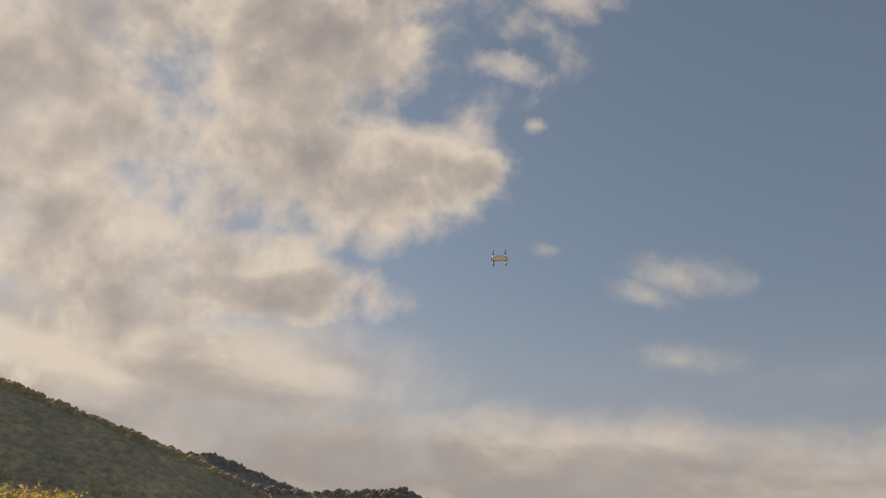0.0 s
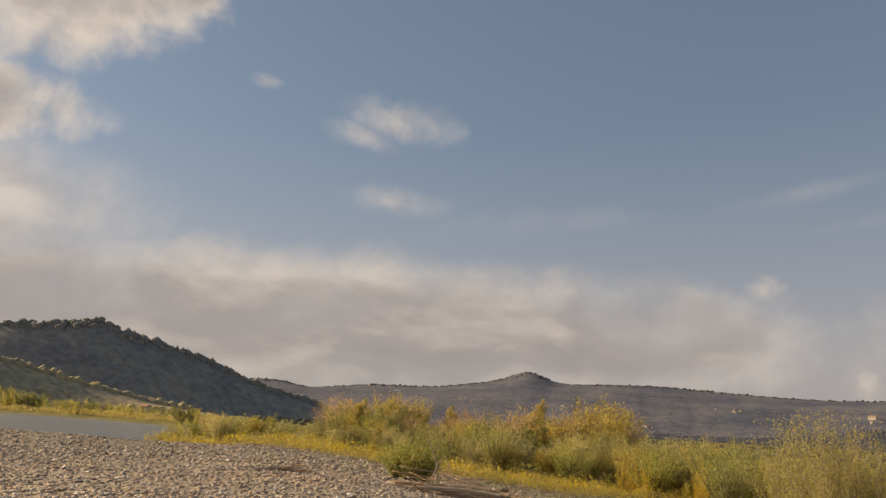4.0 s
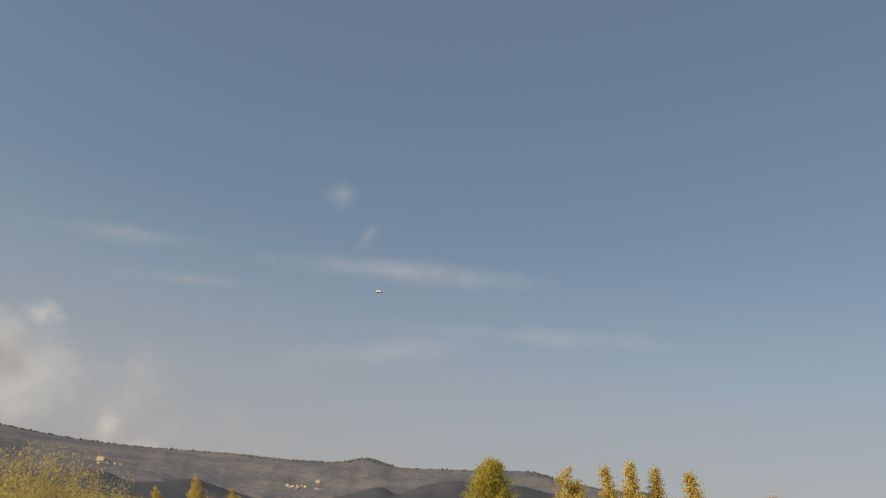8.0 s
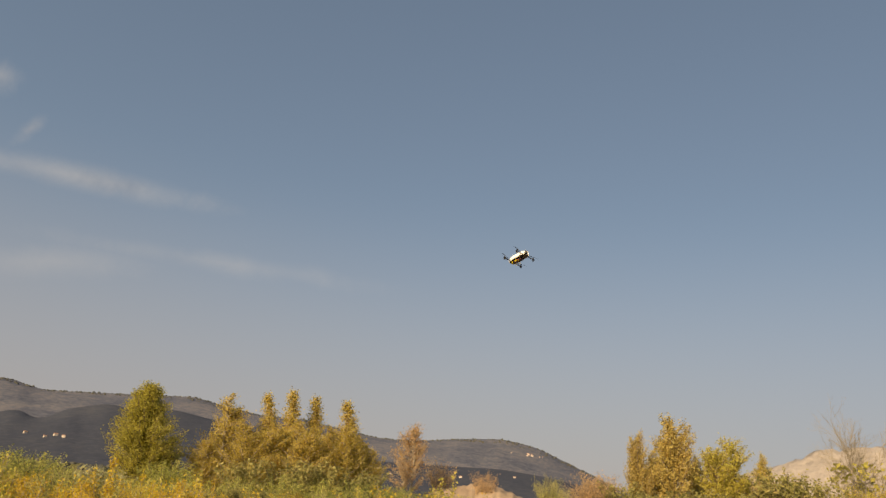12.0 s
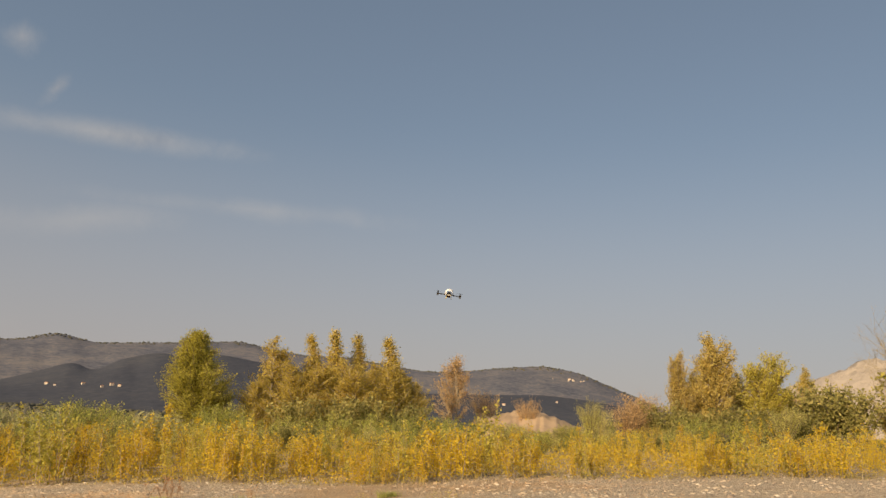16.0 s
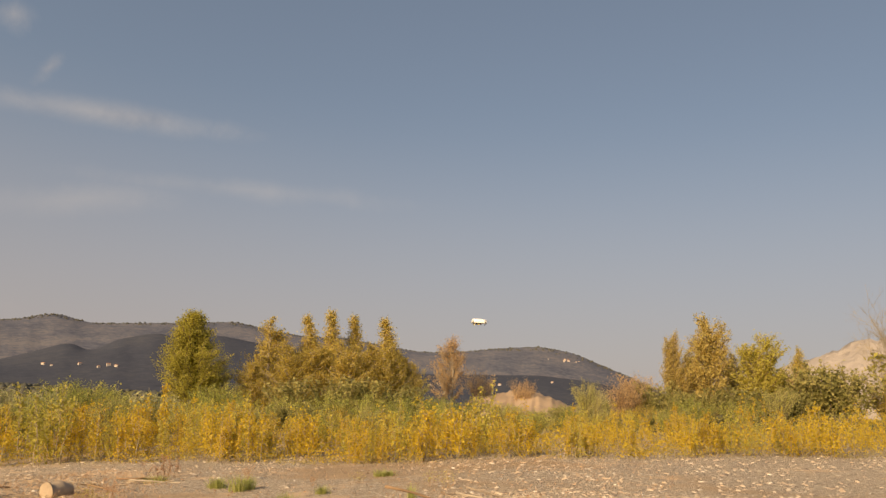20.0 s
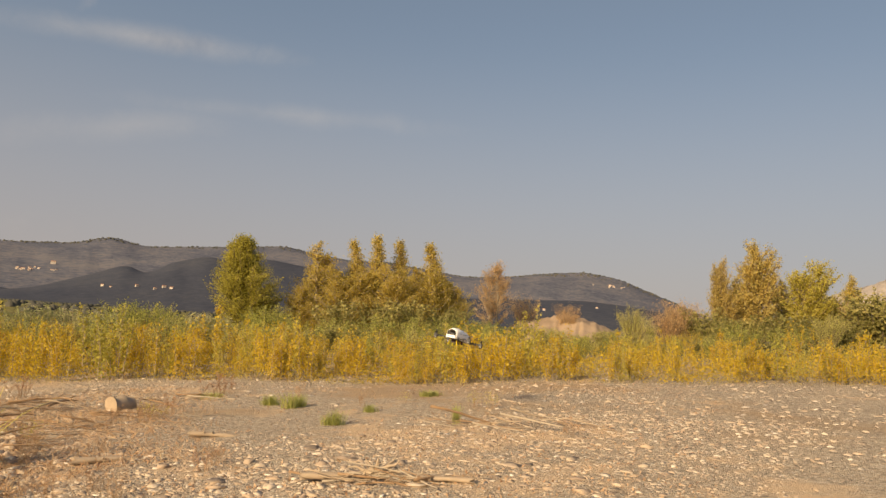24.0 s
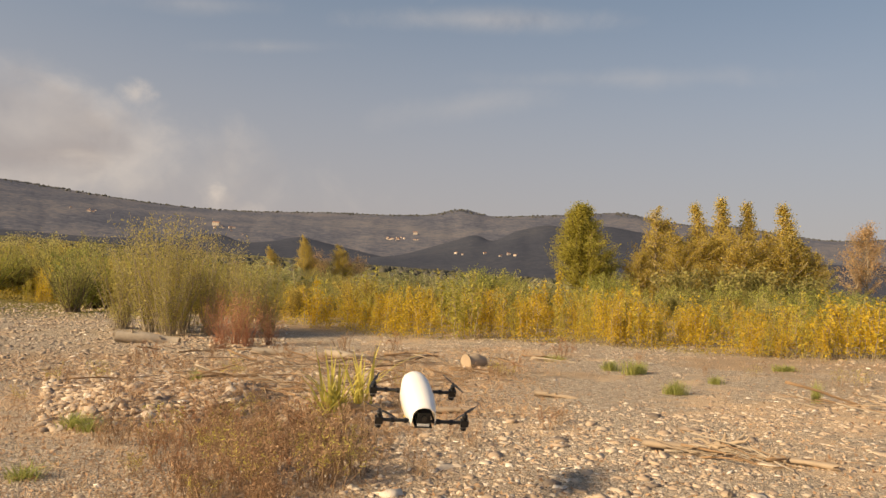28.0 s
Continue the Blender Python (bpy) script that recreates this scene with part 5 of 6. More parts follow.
for a_, r_, s in [(-23.2, 5.0, 0.12), (-3.6, 5.1, 0.10), (-7.5, 5.4, 0.12), (2.5, 5.6, 0.12), (-5.0, 5.5, 0.10), (-1.5, 6.4, 0.09), (-13.0, 5.6, 0.11), (-29.0, 5.9, 0.12), (-33.0, 5.8, 0.10), (-16.5, 9.2, 0.11), (8.5, 9.8, 0.12), (13.5, 10.6, 0.11), (14.5, 10.2, 0.12), (17.0, 10.4, 0.10)]:
    x, y, z = spot(a_, r_)
    part("cobble", shapes[int(rg.integers(9))], None, ground, m=Matrix.Translation((x, y, z - s * 0.1)) @ pose(0, 0, 0, 0, 0, rg.uniform(0, 360)) @ Matrix.Scale(s, 4))


# ---- heaps at the back of the bar ----
def heap(name, lo, hi, r, depth, tops, mat, label, seed):
    """A long heap: tops gives the crest's elevation by direction."""
    a = np.linspace(lo, hi, 90)
    s = np.linspace(0, 2, 30)
    S, A = np.meshgrid(s, a, indexing="ij")
    ta, te = zip(*tops)
    crest = 1.6 + (r + depth) * np.tan(np.radians(np.interp(A, ta, te)))
    R_ = r + depth * S
    ar = np.radians(A)
    x, y = -np.sin(ar) * R_, np.cos(ar) * R_
    g = ground_z(x, y) - 0.3
    up = np.where(S <= 1, S, 2 - S) ** 0.85
    ends = smoothstep(0, 0.06, (A - lo) / (hi - lo)) * (1 - smoothstep(0.94, 1, (A - lo) / (hi - lo)))
    gully = 0.5 + 0.5 * np.sin(A * 9 + seed + 1.2 * np.sin(A * 3.7) + S)
    z = g + np.maximum(crest - g, 0) * up * ends * (1 - 0.09 * gully * np.sin(np.pi * np.clip(S, 0, 1)) ** 2) + 0.30 * rough2(x * 0.9, y * 0.9, seed) * up + 0.12 * rough2(x * 3.1, y * 3.1, seed + 1) * up
    ob = part(name, grid_mesh(name, np.stack([x, y, z], -1)), mat, smooth=True)
    return tagged(ob, label, "heap")


heap("earth_mound", -40, -29.5, 52, 9, [(-40, 0.2), (-38, 0.8), (-36.8, 1.5), (-34.8, 1.7), (-32.7, 1.3), (-31, 0.8), (-29.5, 0.1)], EARTH, "low mound of bare brown earth behind the saplings", 2.0)
heap("spoil_mound", -84, -50.6, 74, 14, [(-84, 5), (-75, 6.0), (-68, 5.6), (-64, 6.3), (-60.5, 6.6), (-58, 6.2), (-56.4, 5.5), (-54.0, 4.75), (-52.2, 4.0), (-50.6, 3.2)], PALE_SPOIL, "long steep heap of whitish gravel", 5.0)

# ---- driftwood, weeds and grass on the bar ----
def stick_mesh(length, radius, bend, seed, sides=6, knots=2):
    rg = np.random.default_rng(seed)
    n = 6
    f = np.linspace(-0.5, 0.5, n)
    pts = np.stack([f * length, bend * length * (0.25 - f ** 2) * 2 + rg.normal(0, radius * 0.4, n), rg.normal(0, radius * 0.4, n)], -1)
    rad_ = radius * np.interp(f, [-0.5, 0.5], [1.0, 0.6]) * rg.uniform(0.85, 1.15, n)
    paths = [(pts, rad_)]
    for k in range(knots):
        p = pts[int(rg.integers(1, n - 1))]
        d = rg.normal(size=3)
        d[2] = abs(d[2])
        d /= np.linalg.norm(d)
        paths.append((np.array([p, p + d * length * 0.08, p + d * length * 0.14]), np.array([0.5, 0.4, 0.2]) * radius))
    ends = []
    V, F = tubes(paths, sides)
    for base, sgn in ((0, 1), ((n - 1) * sides, -1)):
        V = np.concatenate([V, V[base:base + sides].mean(0)[None]])
        c = len(V) - 1
        for i in range(sides):
            ends.append([c, base + (i + 1) % sides, base + i, base + i])
    me = bpy.data.meshes.new("stick")
    me.from_pydata(V.tolist(), [], F.tolist() + [[a, b, c] for a, b, c, _ in ends])
    return me


STICKS = [stick_mesh(1.0, 0.010 + 0.006 * (i % 3), 0.12 * (i % 4) - 0.15, 300 + i, 6, i % 3) for i in range(7)]
BRANCHES = [stick_mesh(1.0, 0.006, 0.2 * (i % 3) - 0.2, 310 + i, 5, 3) for i in range(5)]
for i, me in enumerate(STICKS + BRANCHES):
    me.materials.append((WOOD, WOOD_GREY, TWIG)[i % 3] if i < 7 else (TWIG, WOOD_GREY)[i % 2])
    me.polygons.foreach_set("use_smooth", [True] * len(me.polygons))


def pile(name, label, az_, r_, n, spread, size, seed, flat=0.15, lie=0.0):
    """A heap of washed-up sticks, each a piece of its own."""
    rg = np.random.default_rng(seed)
    t = new(name)
    x0, y0, z0 = spot(az_, r_)
    t.location = (x0, y0, z0)
    for i in range(n):
        dx, dy = rg.normal(0, spread), rg.normal(0, spread * 0.35)
        c, s = math.cos(radians(az_)), math.sin(radians(az_))
        x, y = dx * c - dy * s, dx * s + dy * c
        z = float(ground_z(x0 + x, y0 + y)) - z0 + abs(rg.normal(0, flat * 0.5)) + 0.02
        L = size * rg.uniform(0.4, 1.25)
        src = STICKS[int(rg.integers(7))] if rg.random() < 0.4 else BRANCHES[int(rg.integers(5))]
        ob = part("stick", src, None, t, m=pose(x, y, z, rg.normal(0, 10), rg.normal(0, 8), az_ + lie + rg.normal(0, 32)) @ Matrix.Scale(L, 4))
    return tagged(t, label, "driftwood", "driftwood piles")


pile("driftwood_pile", "low pile of bleached sticks on the sand", -22.0, 7.2, 40, 0.42, 0.6, 1, 0.07)
pile("driftwood_pile", "bundle of grey branches lying on gravel", -30.5, 10.6, 26, 0.55, 1.0, 2, 0.12)
pile("driftwood_pile", "tangle of dry brown branches among stones", 13.0, 13.2, 42, 1.1, 0.95, 3, 0.22)
pile("driftwood_pile", "tangle of dry brown branches among stones", 5.0, 14.0, 36, 1.2, 0.9, 4, 0.18)
pile("driftwood_pile", "flood line of thin sticks and twigs", 9.0, 11.5, 30, 0.9, 0.7, 5, 0.10)
pile("driftwood_pile", "flood line of thin sticks and twigs", 2.0, 12.2, 22, 0.8, 0.7, 6, 0.08)
pile("driftwood_pile", "flood line of thin sticks and twigs", -4.5, 15.0, 16, 1.0, 0.8, 7, 0.06)
pile("driftwood_pile", "tangle of dry brown branches among stones", 16.5, 11.2, 40, 0.9, 0.8, 12, 0.20)
pile("driftwood_pile", "tangle of dry brown branches among stones", 11.0, 10.4, 44, 0.8, 0.8, 13, 0.20)
pile("driftwood_pile", "flood line of thin sticks and twigs", 4.0, 10.6, 34, 0.8, 0.8, 14, 0.12)
pile("driftwood_pile", "flood line of thin sticks and twigs", -1.0, 11.6, 26, 0.9, 0.8, 15, 0.10)
pile("driftwood_pile", "flood line of thin sticks and twigs", 0.5, 14.6, 26, 1.1, 0.9, 16, 0.12)
pile("driftwood_pile", "small pile of twigs beside a log", 18.0, 17.0, 24, 1.0, 0.8, 8, 0.12)
pile("driftwood_pile", "broad pile of washed-up branches below a bush", 45.2, 24.6, 110, 0.8, 1.5, 9, 0.45)
pile("driftwood_pile", "broad pile of washed-up branches below a bush", 42.2, 26.0, 80, 0.9, 1.4, 10, 0.3)
pile("driftwood_pile", "few pale branches on the cobbles", 57.2, 24.5, 20, 0.5, 1.3, 11, 0.15)


def log(az_, r_, length, radius, turn, seed, label, mat=WOOD, tilt=0.0, lift=0.6, end_mat=WOOD_CUT, flat=1.0, knots=3):
    rg = np.random.default_rng(seed)
    t = new("log")
    x, y, z = spot(az_, r_)
    t.matrix_basis = pose(x, y, z + radius * lift, 0, tilt, turn)
    n, sides = 9, 14
    f = np.linspace(-0.5, 0.5, n)
    pts = np.stack([f * length, 0.03 * length * np.sin(f * 4), 0.01 * length * np.cos(f * 5)], -1)
    V, F = tubes([(pts, radius * (1 + 0.12 * np.sin(f * 9 + seed)) * np.interp(f, [-0.5, 0.5], [1.05, 0.9]))], sides)
    ax = pts[np.repeat(np.arange(n), sides)]
    V = ax + (V - ax) * (1 + rg.normal(0, 0.09 if flat < 1 else 0.04, (len(V), 1))) * np.array([1, 1, flat])
    V[:sides, 0] += rg.normal(0, radius * (0.5 if flat < 1 else 0.06), sides)
    V[-sides:, 0] += rg.normal(0, radius * (0.5 if flat < 1 else 0.06), sides)
    part("bark", mesh_of("bark", V, F), mat, t, smooth=True)
    for base, name in ((0, "cut_end"), ((n - 1) * sides, "cut_end")):
        ring = V[base:base + sides]
        c = ring.mean(0)
        me = bpy.data.meshes.new(name)
        k = -0.004 if base == 0 else 0.004
        pts_ = np.concatenate([ring + [k, 0, 0], c[None] + [k * 2, 0, 0]])
        me.from_pydata(pts_.tolist(), [], [[sides, i, (i + 1) % sides] for i in range(sides)])
        part(name, me, end_mat, t)
    for i in range(knots):
        p = pts[2 + 2 * i]
        d = np.array([rg.normal(0, 0.3), rg.normal(0, 1), abs(rg.normal(0.6, 0.4))])
        d /= np.linalg.norm(d)
        q = np.array([p + d * radius * 0.8, p + d * radius * 1.25, p + d * radius * 1.5])
        part("knot", mesh_of("knot", *tubes([(q, np.array([0.28, 0.2, 0.05]) * radius)], 6)), mat, t)
    return tagged(t, label, "log", "driftwood logs")


log(-3.1, 13.9, 0.46, 0.135, 40, 1, "short sawn log with a dull brown cut end", WOOD, end_mat=WOOD, knots=0)
log(20.8, 19.6, 1.45, 0.14, 8, 2, "fallen grey trunk lying below the willow", WOOD_GREY, 3)
log(-18.8, 7.3, 0.75, 0.055, -18, 3, "pale split log half buried in gravel", WOOD, 1, 0.5, WOOD, 0.6)
log(-26.0, 7.2, 0.62, 0.05, -30, 4, "pale split log half buried in gravel", WOOD, -2, 0.5, WOOD, 0.55)
log(-9.4, 10.3, 0.58, 0.055, -14, 5, "bleached driftwood log on gravel", WOOD, 2, 0.5, WOOD, 0.6)
log(-2.4, 9.0, 0.62, 0.055, 4, 6, "bleached driftwood log on gravel", WOOD, 0, 0.5, WOOD, 0.6)
log(11.6, 16.0, 1.1, 0.07, 6, 7, "grey weathered log at the edge of the scrub", WOOD_GREY, 2)
log(7.0, 15.2, 0.7, 0.08, -20, 8, "grey weathered log at the edge of the scrub", WOOD_GREY, 2)
log(57.0, 24.8, 1.3, 0.09, 60, 9, "pale washed-up log on the cobbles", WOOD, 2)
log(44.6, 24.2, 2.6, 0.07, 33, 10, "long bleached branch on the driftwood", WOOD, 2, 3.0)
log(43.6, 26.3, 2.6, 0.06, 62, 11, "brown branch lying in the driftwood", TWIG, -4, 2.2)
log(47.2, 25.0, 2.0, 0.055, 20, 12, "brown branch lying in the driftwood", TWIG, 5, 2.0)
log(44.4, 25.8, 2.2, 0.05, 48, 13, "pale branch lying in the driftwood", WOOD_GREY, 3, 4.0)
log(4.4, 9.0, 0.5, 0.05, 5, 14, "amber-coloured weathered wood beside the reeds", WOOD_CUT, 4, 0.7)


# a torn root stump in the pile of pale wood
def root_stump():
    rg = np.random.default_rng(17)
    t = new("root_stump")
    x, y, z = spot(-21.3, 7.35)
    t.matrix_basis = pose(x, y, z + 0.03, 0, 0, 20)
    for i in range(12):
        d = np.array([rg.normal(0.5, 0.6), rg.normal(0, 0.5), abs(rg.normal(0.25, 0.2))])
        d /= np.linalg.norm(d)
        f = np.linspace(0, 1, 5)[:, None]
        p = d * f * rg.uniform(0.14, 0.3) + rg.normal(0, 0.012, (5, 3))
        part("root", mesh_of("root", *tubes([(p, np.linspace(0.032, 0.006, 5))], 6)), WOOD, t, smooth=True)
    tagged(t, "torn root stump on the pile of pale wood", "stump")


root_stump()


def upright_stick(az_, r_, h, lean, seed):
    t = new("dead_branch")
    x, y, z = spot(az_, r_)
    t.matrix_basis = pose(x, y, z, 0, lean, az_)
    rg = np.random.default_rng(seed)
    f = np.linspace(-0.04, 1, 7)
    pts = np.stack([0.06 * h * np.sin(f * 4), 0.04 * h * f, f * h], -1)
    part("limb", mesh_of("limb", *tubes([(pts, np.linspace(0.05, 0.015, 7))], 7)), WOOD, t, smooth=True)
    for i in range(2):
        p = pts[2 + 2 * i]
        q = np.array([p, p + [0.2 + 0.1 * i, 0.05, 0.25], p + [0.3, 0.1, 0.5]])
        part("twig", mesh_of("twig", *tubes([(q, np.array([0.02, 0.015, 0.006]))], 5)), WOOD, t, smooth=True)
    return tagged(t, "pale dead branch standing out of the driftwood", "branch", "dead branches")


upright_stick(46.2, 28.0, 1.75, -12, 1)
upright_stick(47.0, 27.4, 0.95, 28, 2)
upright_stick(45.0, 27.6, 0.8, -35, 3)


# reeds, grass tufts and dry weeds
def tuft(name, seed, n, length, base_r, lean, width, leaf, label, category, group, bend=0.5):
    t = new(name)
    V, F = blades(np.random.default_rng(seed), n, length, base_r, lean, width, bend)
    part("foliage", mesh_of("foliage", V, F), leaf, t)
    return tagged(t, label, category, group)


reed = tuft("reed_clump", 401, 26, 1.05, 0.06, 0.62, 0.024, LEAF_REED, "clump of yellow-green reed blades", "reed", "reed clumps", 0.8)
grass = [tuft("grass_tuft", 402 + i, 150, 1.0, 0.24, 0.6, 0.016, LEAF_GRASS, "small tuft of fresh green grass on gravel", "grass", "grass tufts") for i in range(2)]


def weed(seed, leaf, label, n=12):
    rg = np.random.default_rng(seed)
    paths, C = [], []
    for i in range(n):
        p = stem_path(rg, (rg.normal(0, 0.16), rg.normal(0, 0.16), -0.02), rg.uniform(0, 6.28), rg.uniform(0.5, 1.0), rg.uniform(0.1, 0.6), 5, 0.2)
        paths.append((p, np.linspace(0.010, 0.003, 5)))
        C.append(along(p, 12, rg, 0.4, 0.03))
        for k in range(3):
            q0 = along(p, 1, rg, 0.4, 0)[0]
            q = stem_path(rg, q0, rg.uniform(0, 6.28), rg.uniform(0.12, 0.3), rg.uniform(0.4, 1.0), 3, 0)
            paths.append((q, np.linspace(0.006, 0.002, 3)))
            C.append(along(q, 6, rg, 0.3, 0.02))
    return plant("dry_weed", tubes(paths, 3), leaves(np.concatenate(C), 0.024, rg, 0.4), TWIG, leaf, label, "weed", "dry weeds on the bar")


weeds = [weed(411 + i, LEAF_DRY, "dry brown weed with seed heads") for i in range(3)]
weeds_g = [weed(421 + i, LEAF_REED, "wilting yellow-green weed on the gravel") for i in range(2)]
weeds_r = [weed(431, LEAF_RED, "dry reddish weed on the gravel")]
rg = np.random.default_rng(9)
for a_, r_, h, w in [(7.0, 8.9, 0.80, 0.75), (5.4, 9.2, 0.82, 0.75), (7.7, 8.7, 0.5, 0.6)]:
    set_out(reed, a_, r_, h, w)
for a_, r_, h, w in [(-18.0, 11.1, 0.17, 0.26), (-17.4, 11.1, 0.12, 0.2), (-14.6, 13.1, 0.2, 0.34), (-15.3, 13.3, 0.16, 0.3), (-27.0, 10.9, 0.22, 0.16), (-13.2, 13.6, 0.14, 0.4), (-24.6, 14.4, 0.1, 0.3), (-25.2, 14.5, 0.08, 0.3), (-9.0, 15.0, 0.1, 0.5), (25.0, 8.6, 0.12, 0.35), (24.0, 8.4, 0.1, 0.3), (17.3, 10.9, 0.15, 0.2), (-20.5, 12.4, 0.1, 0.25), (27.8, 6.6, 0.08, 0.3)]:
    set_out(grass[int(rg.integers(2))], a_, r_, h * 1.45, w * 0.8)
# the patch of dry weeds near the camera
for i in range(130):
    a_ = rg.normal(11.5, 5.5)
    r_ = float(np.clip(rg.normal(7.0, 1.3), 5.3, 11.0)) + 0.012 * (a_ - 12) ** 2
    h = rg.uniform(0.2, 0.48) * (1.0 if r_ < 8.2 else 0.7)
    src = weeds[i % 3] if rg.random() < 0.68 else weeds_r[0] if rg.random() < 0.5 else weeds_g[i % 2]
    set_out(src, a_, r_, h, h * rg.uniform(0.8, 1.3))
for a_, r_, h in [(-4.8, 12.4, 0.32), (-5.6, 12.0, 0.28), (-6.3, 12.6, 0.36), (-2.0, 7.6, 0.26), (-3.2, 7.2, 0.3), (-8.8, 8.1, 0.24), (-9.6, 8.4, 0.28), (-28.4, 12.6, 0.28), (-29.5, 12.4, 0.3), (-19.8, 13.4, 0.22), (-23, 13.5, 0.2), (-15.2, 14.6, 0.35), (-10.2, 15.8, 0.4), (-9.2, 15.2, 0.5), (16.0, 14.8, 0.5), (20.5, 15.0, 0.45), (21.5, 14.4, 0.4), (11.0, 14.0, 0.5), (25.5, 12.0, 0.35), (26.5, 12.4, 0.32), (23.8, 12.2, 0.35), (0.6, 6.2, 0.25), (-0.4, 6.0, 0.2), (28.5, 10.4, 0.25), (-35.5, 10.0, 0.25), (8.5, 13.0, 0.4), (6.8, 16.4, 0.5), (3.2, 16.6, 0.45), (15, 12, 0.4), (18.5, 12.6, 0.4), (13, 11.2, 0.38), (10, 10.2, 0.35)]:
    src = weeds[int(rg.integers(3))] if rg.random() < 0.6 else weeds_r[0] if rg.random() < 0.4 else weeds_g[int(rg.integers(2))]
    set_out(src, a_, r_, h, h * rg.uniform(0.8, 1.3))
for i, p in enumerate([reed, *grass, *weeds, *weeds_g, *weeds_r]):
    x, y, z = spot(-84 - i * 3, 30)
    p.matrix_basis = Matrix.Translation((x, y, z)) @ Matrix.Scale(0.5, 4)
belt("straw_litter", LEAF_DRY, "dry grass and twigs littered over the ground", "litter", 16000, 2, 30, ([0, 14, 30], [5.2, 5.0, 5.6]), (0.0, 9.0), 0.035, 18, 0.08, 0.2, 0.06, fade=True)
belt("twig_litter", LEAF_DRY, "brown twigs and dead grass left by floods", "litter", 19000, -10, 31, ([-3, 8, 14, 26], [8.6, 7.2, 7.0, 8.5]), (0.0, 8.5), 0.07, 19, 0.05, 0.25, 0.09, True)
belt("leaf_litter", LEAF_DRY, "dry leaves littered among the stones", "litter", 7000, -46, 30, ([-46, 30], [4.6, 4.6]), (0.0, 13.0), 0.022, 20, 0.4, 0.1, 0.02)

# ---- the drone ----
SHELL = simple("white_shell", (0.93, 0.92, 0.90), 0.35, 0, 0.5, 0.08, 9.0)
CARBON = simple("carbon_fibre", (0.025, 0.025, 0.027), 0.45, 0, 0.5, 0.3, 60.0)
MOTOR_BLACK = simple("black_anodised", (0.03, 0.03, 0.032), 0.35, 0.6, 0.5, 0.2, 40.0)
ALLOY = simple("brushed_alloy", (0.20, 0.20, 0.20), 0.45, 0.5, 0.5, 0.15, 80.0)
LEG_YELLOW = simple("yellow_plastic", (0.78, 0.62, 0.03), 0.5, 0, 0.4, 0.1, 20.0)
PACK_RED = simple("dark_pack", (0.06, 0.03, 0.035), 0.5, 0, 0.4, 0.2, 20.0)
LABEL_RED = simple("red_label", (0.50, 0.08, 0.07), 0.5, 0, 0.4, 0.2, 30.0)
PACK_WHITE = simple("white_label", (0.75, 0.74, 0.72), 0.6, 0, 0.3, 0.1, 20.0)
LENS = simple("lens_glass", (0.01, 0.012, 0.015), 0.08, 0, 0.8, 0.05, 10.0)


def cyl(bm, p, q, r0, r1=None, n=14):
    """A capped cylinder from p to q."""
    r1 = r0 if r1 is None else r1
    p, q = Vector(p), Vector(q)
    d = (q - p).normalized()
    a = d.orthogonal().normalized()
    b = d.cross(a)
    lo = [bm.verts.new(p + (a * math.cos(t) + b * math.sin(t)) * r0) for t in [2 * math.pi * i / n for i in range(n)]]
    hi = [bm.verts.new(q + (a * math.cos(t) + b * math.sin(t)) * r1) for t in [2 * math.pi * i / n for i in range(n)]]
    for i in range(n):
        bm.faces.new((lo[i], lo[(i + 1) % n], hi[(i + 1) % n], hi[i]))
    bm.faces.new(lo[::-1])
    bm.faces.new(hi)


def solid(name, mat, parent, build, label="", smooth=False):
    bm = bmesh.new()
    build(bm)
    bmesh.ops.recalc_face_normals(bm, faces=bm.faces[:])
    return part(name, bm, mat, parent, label, smooth=smooth)


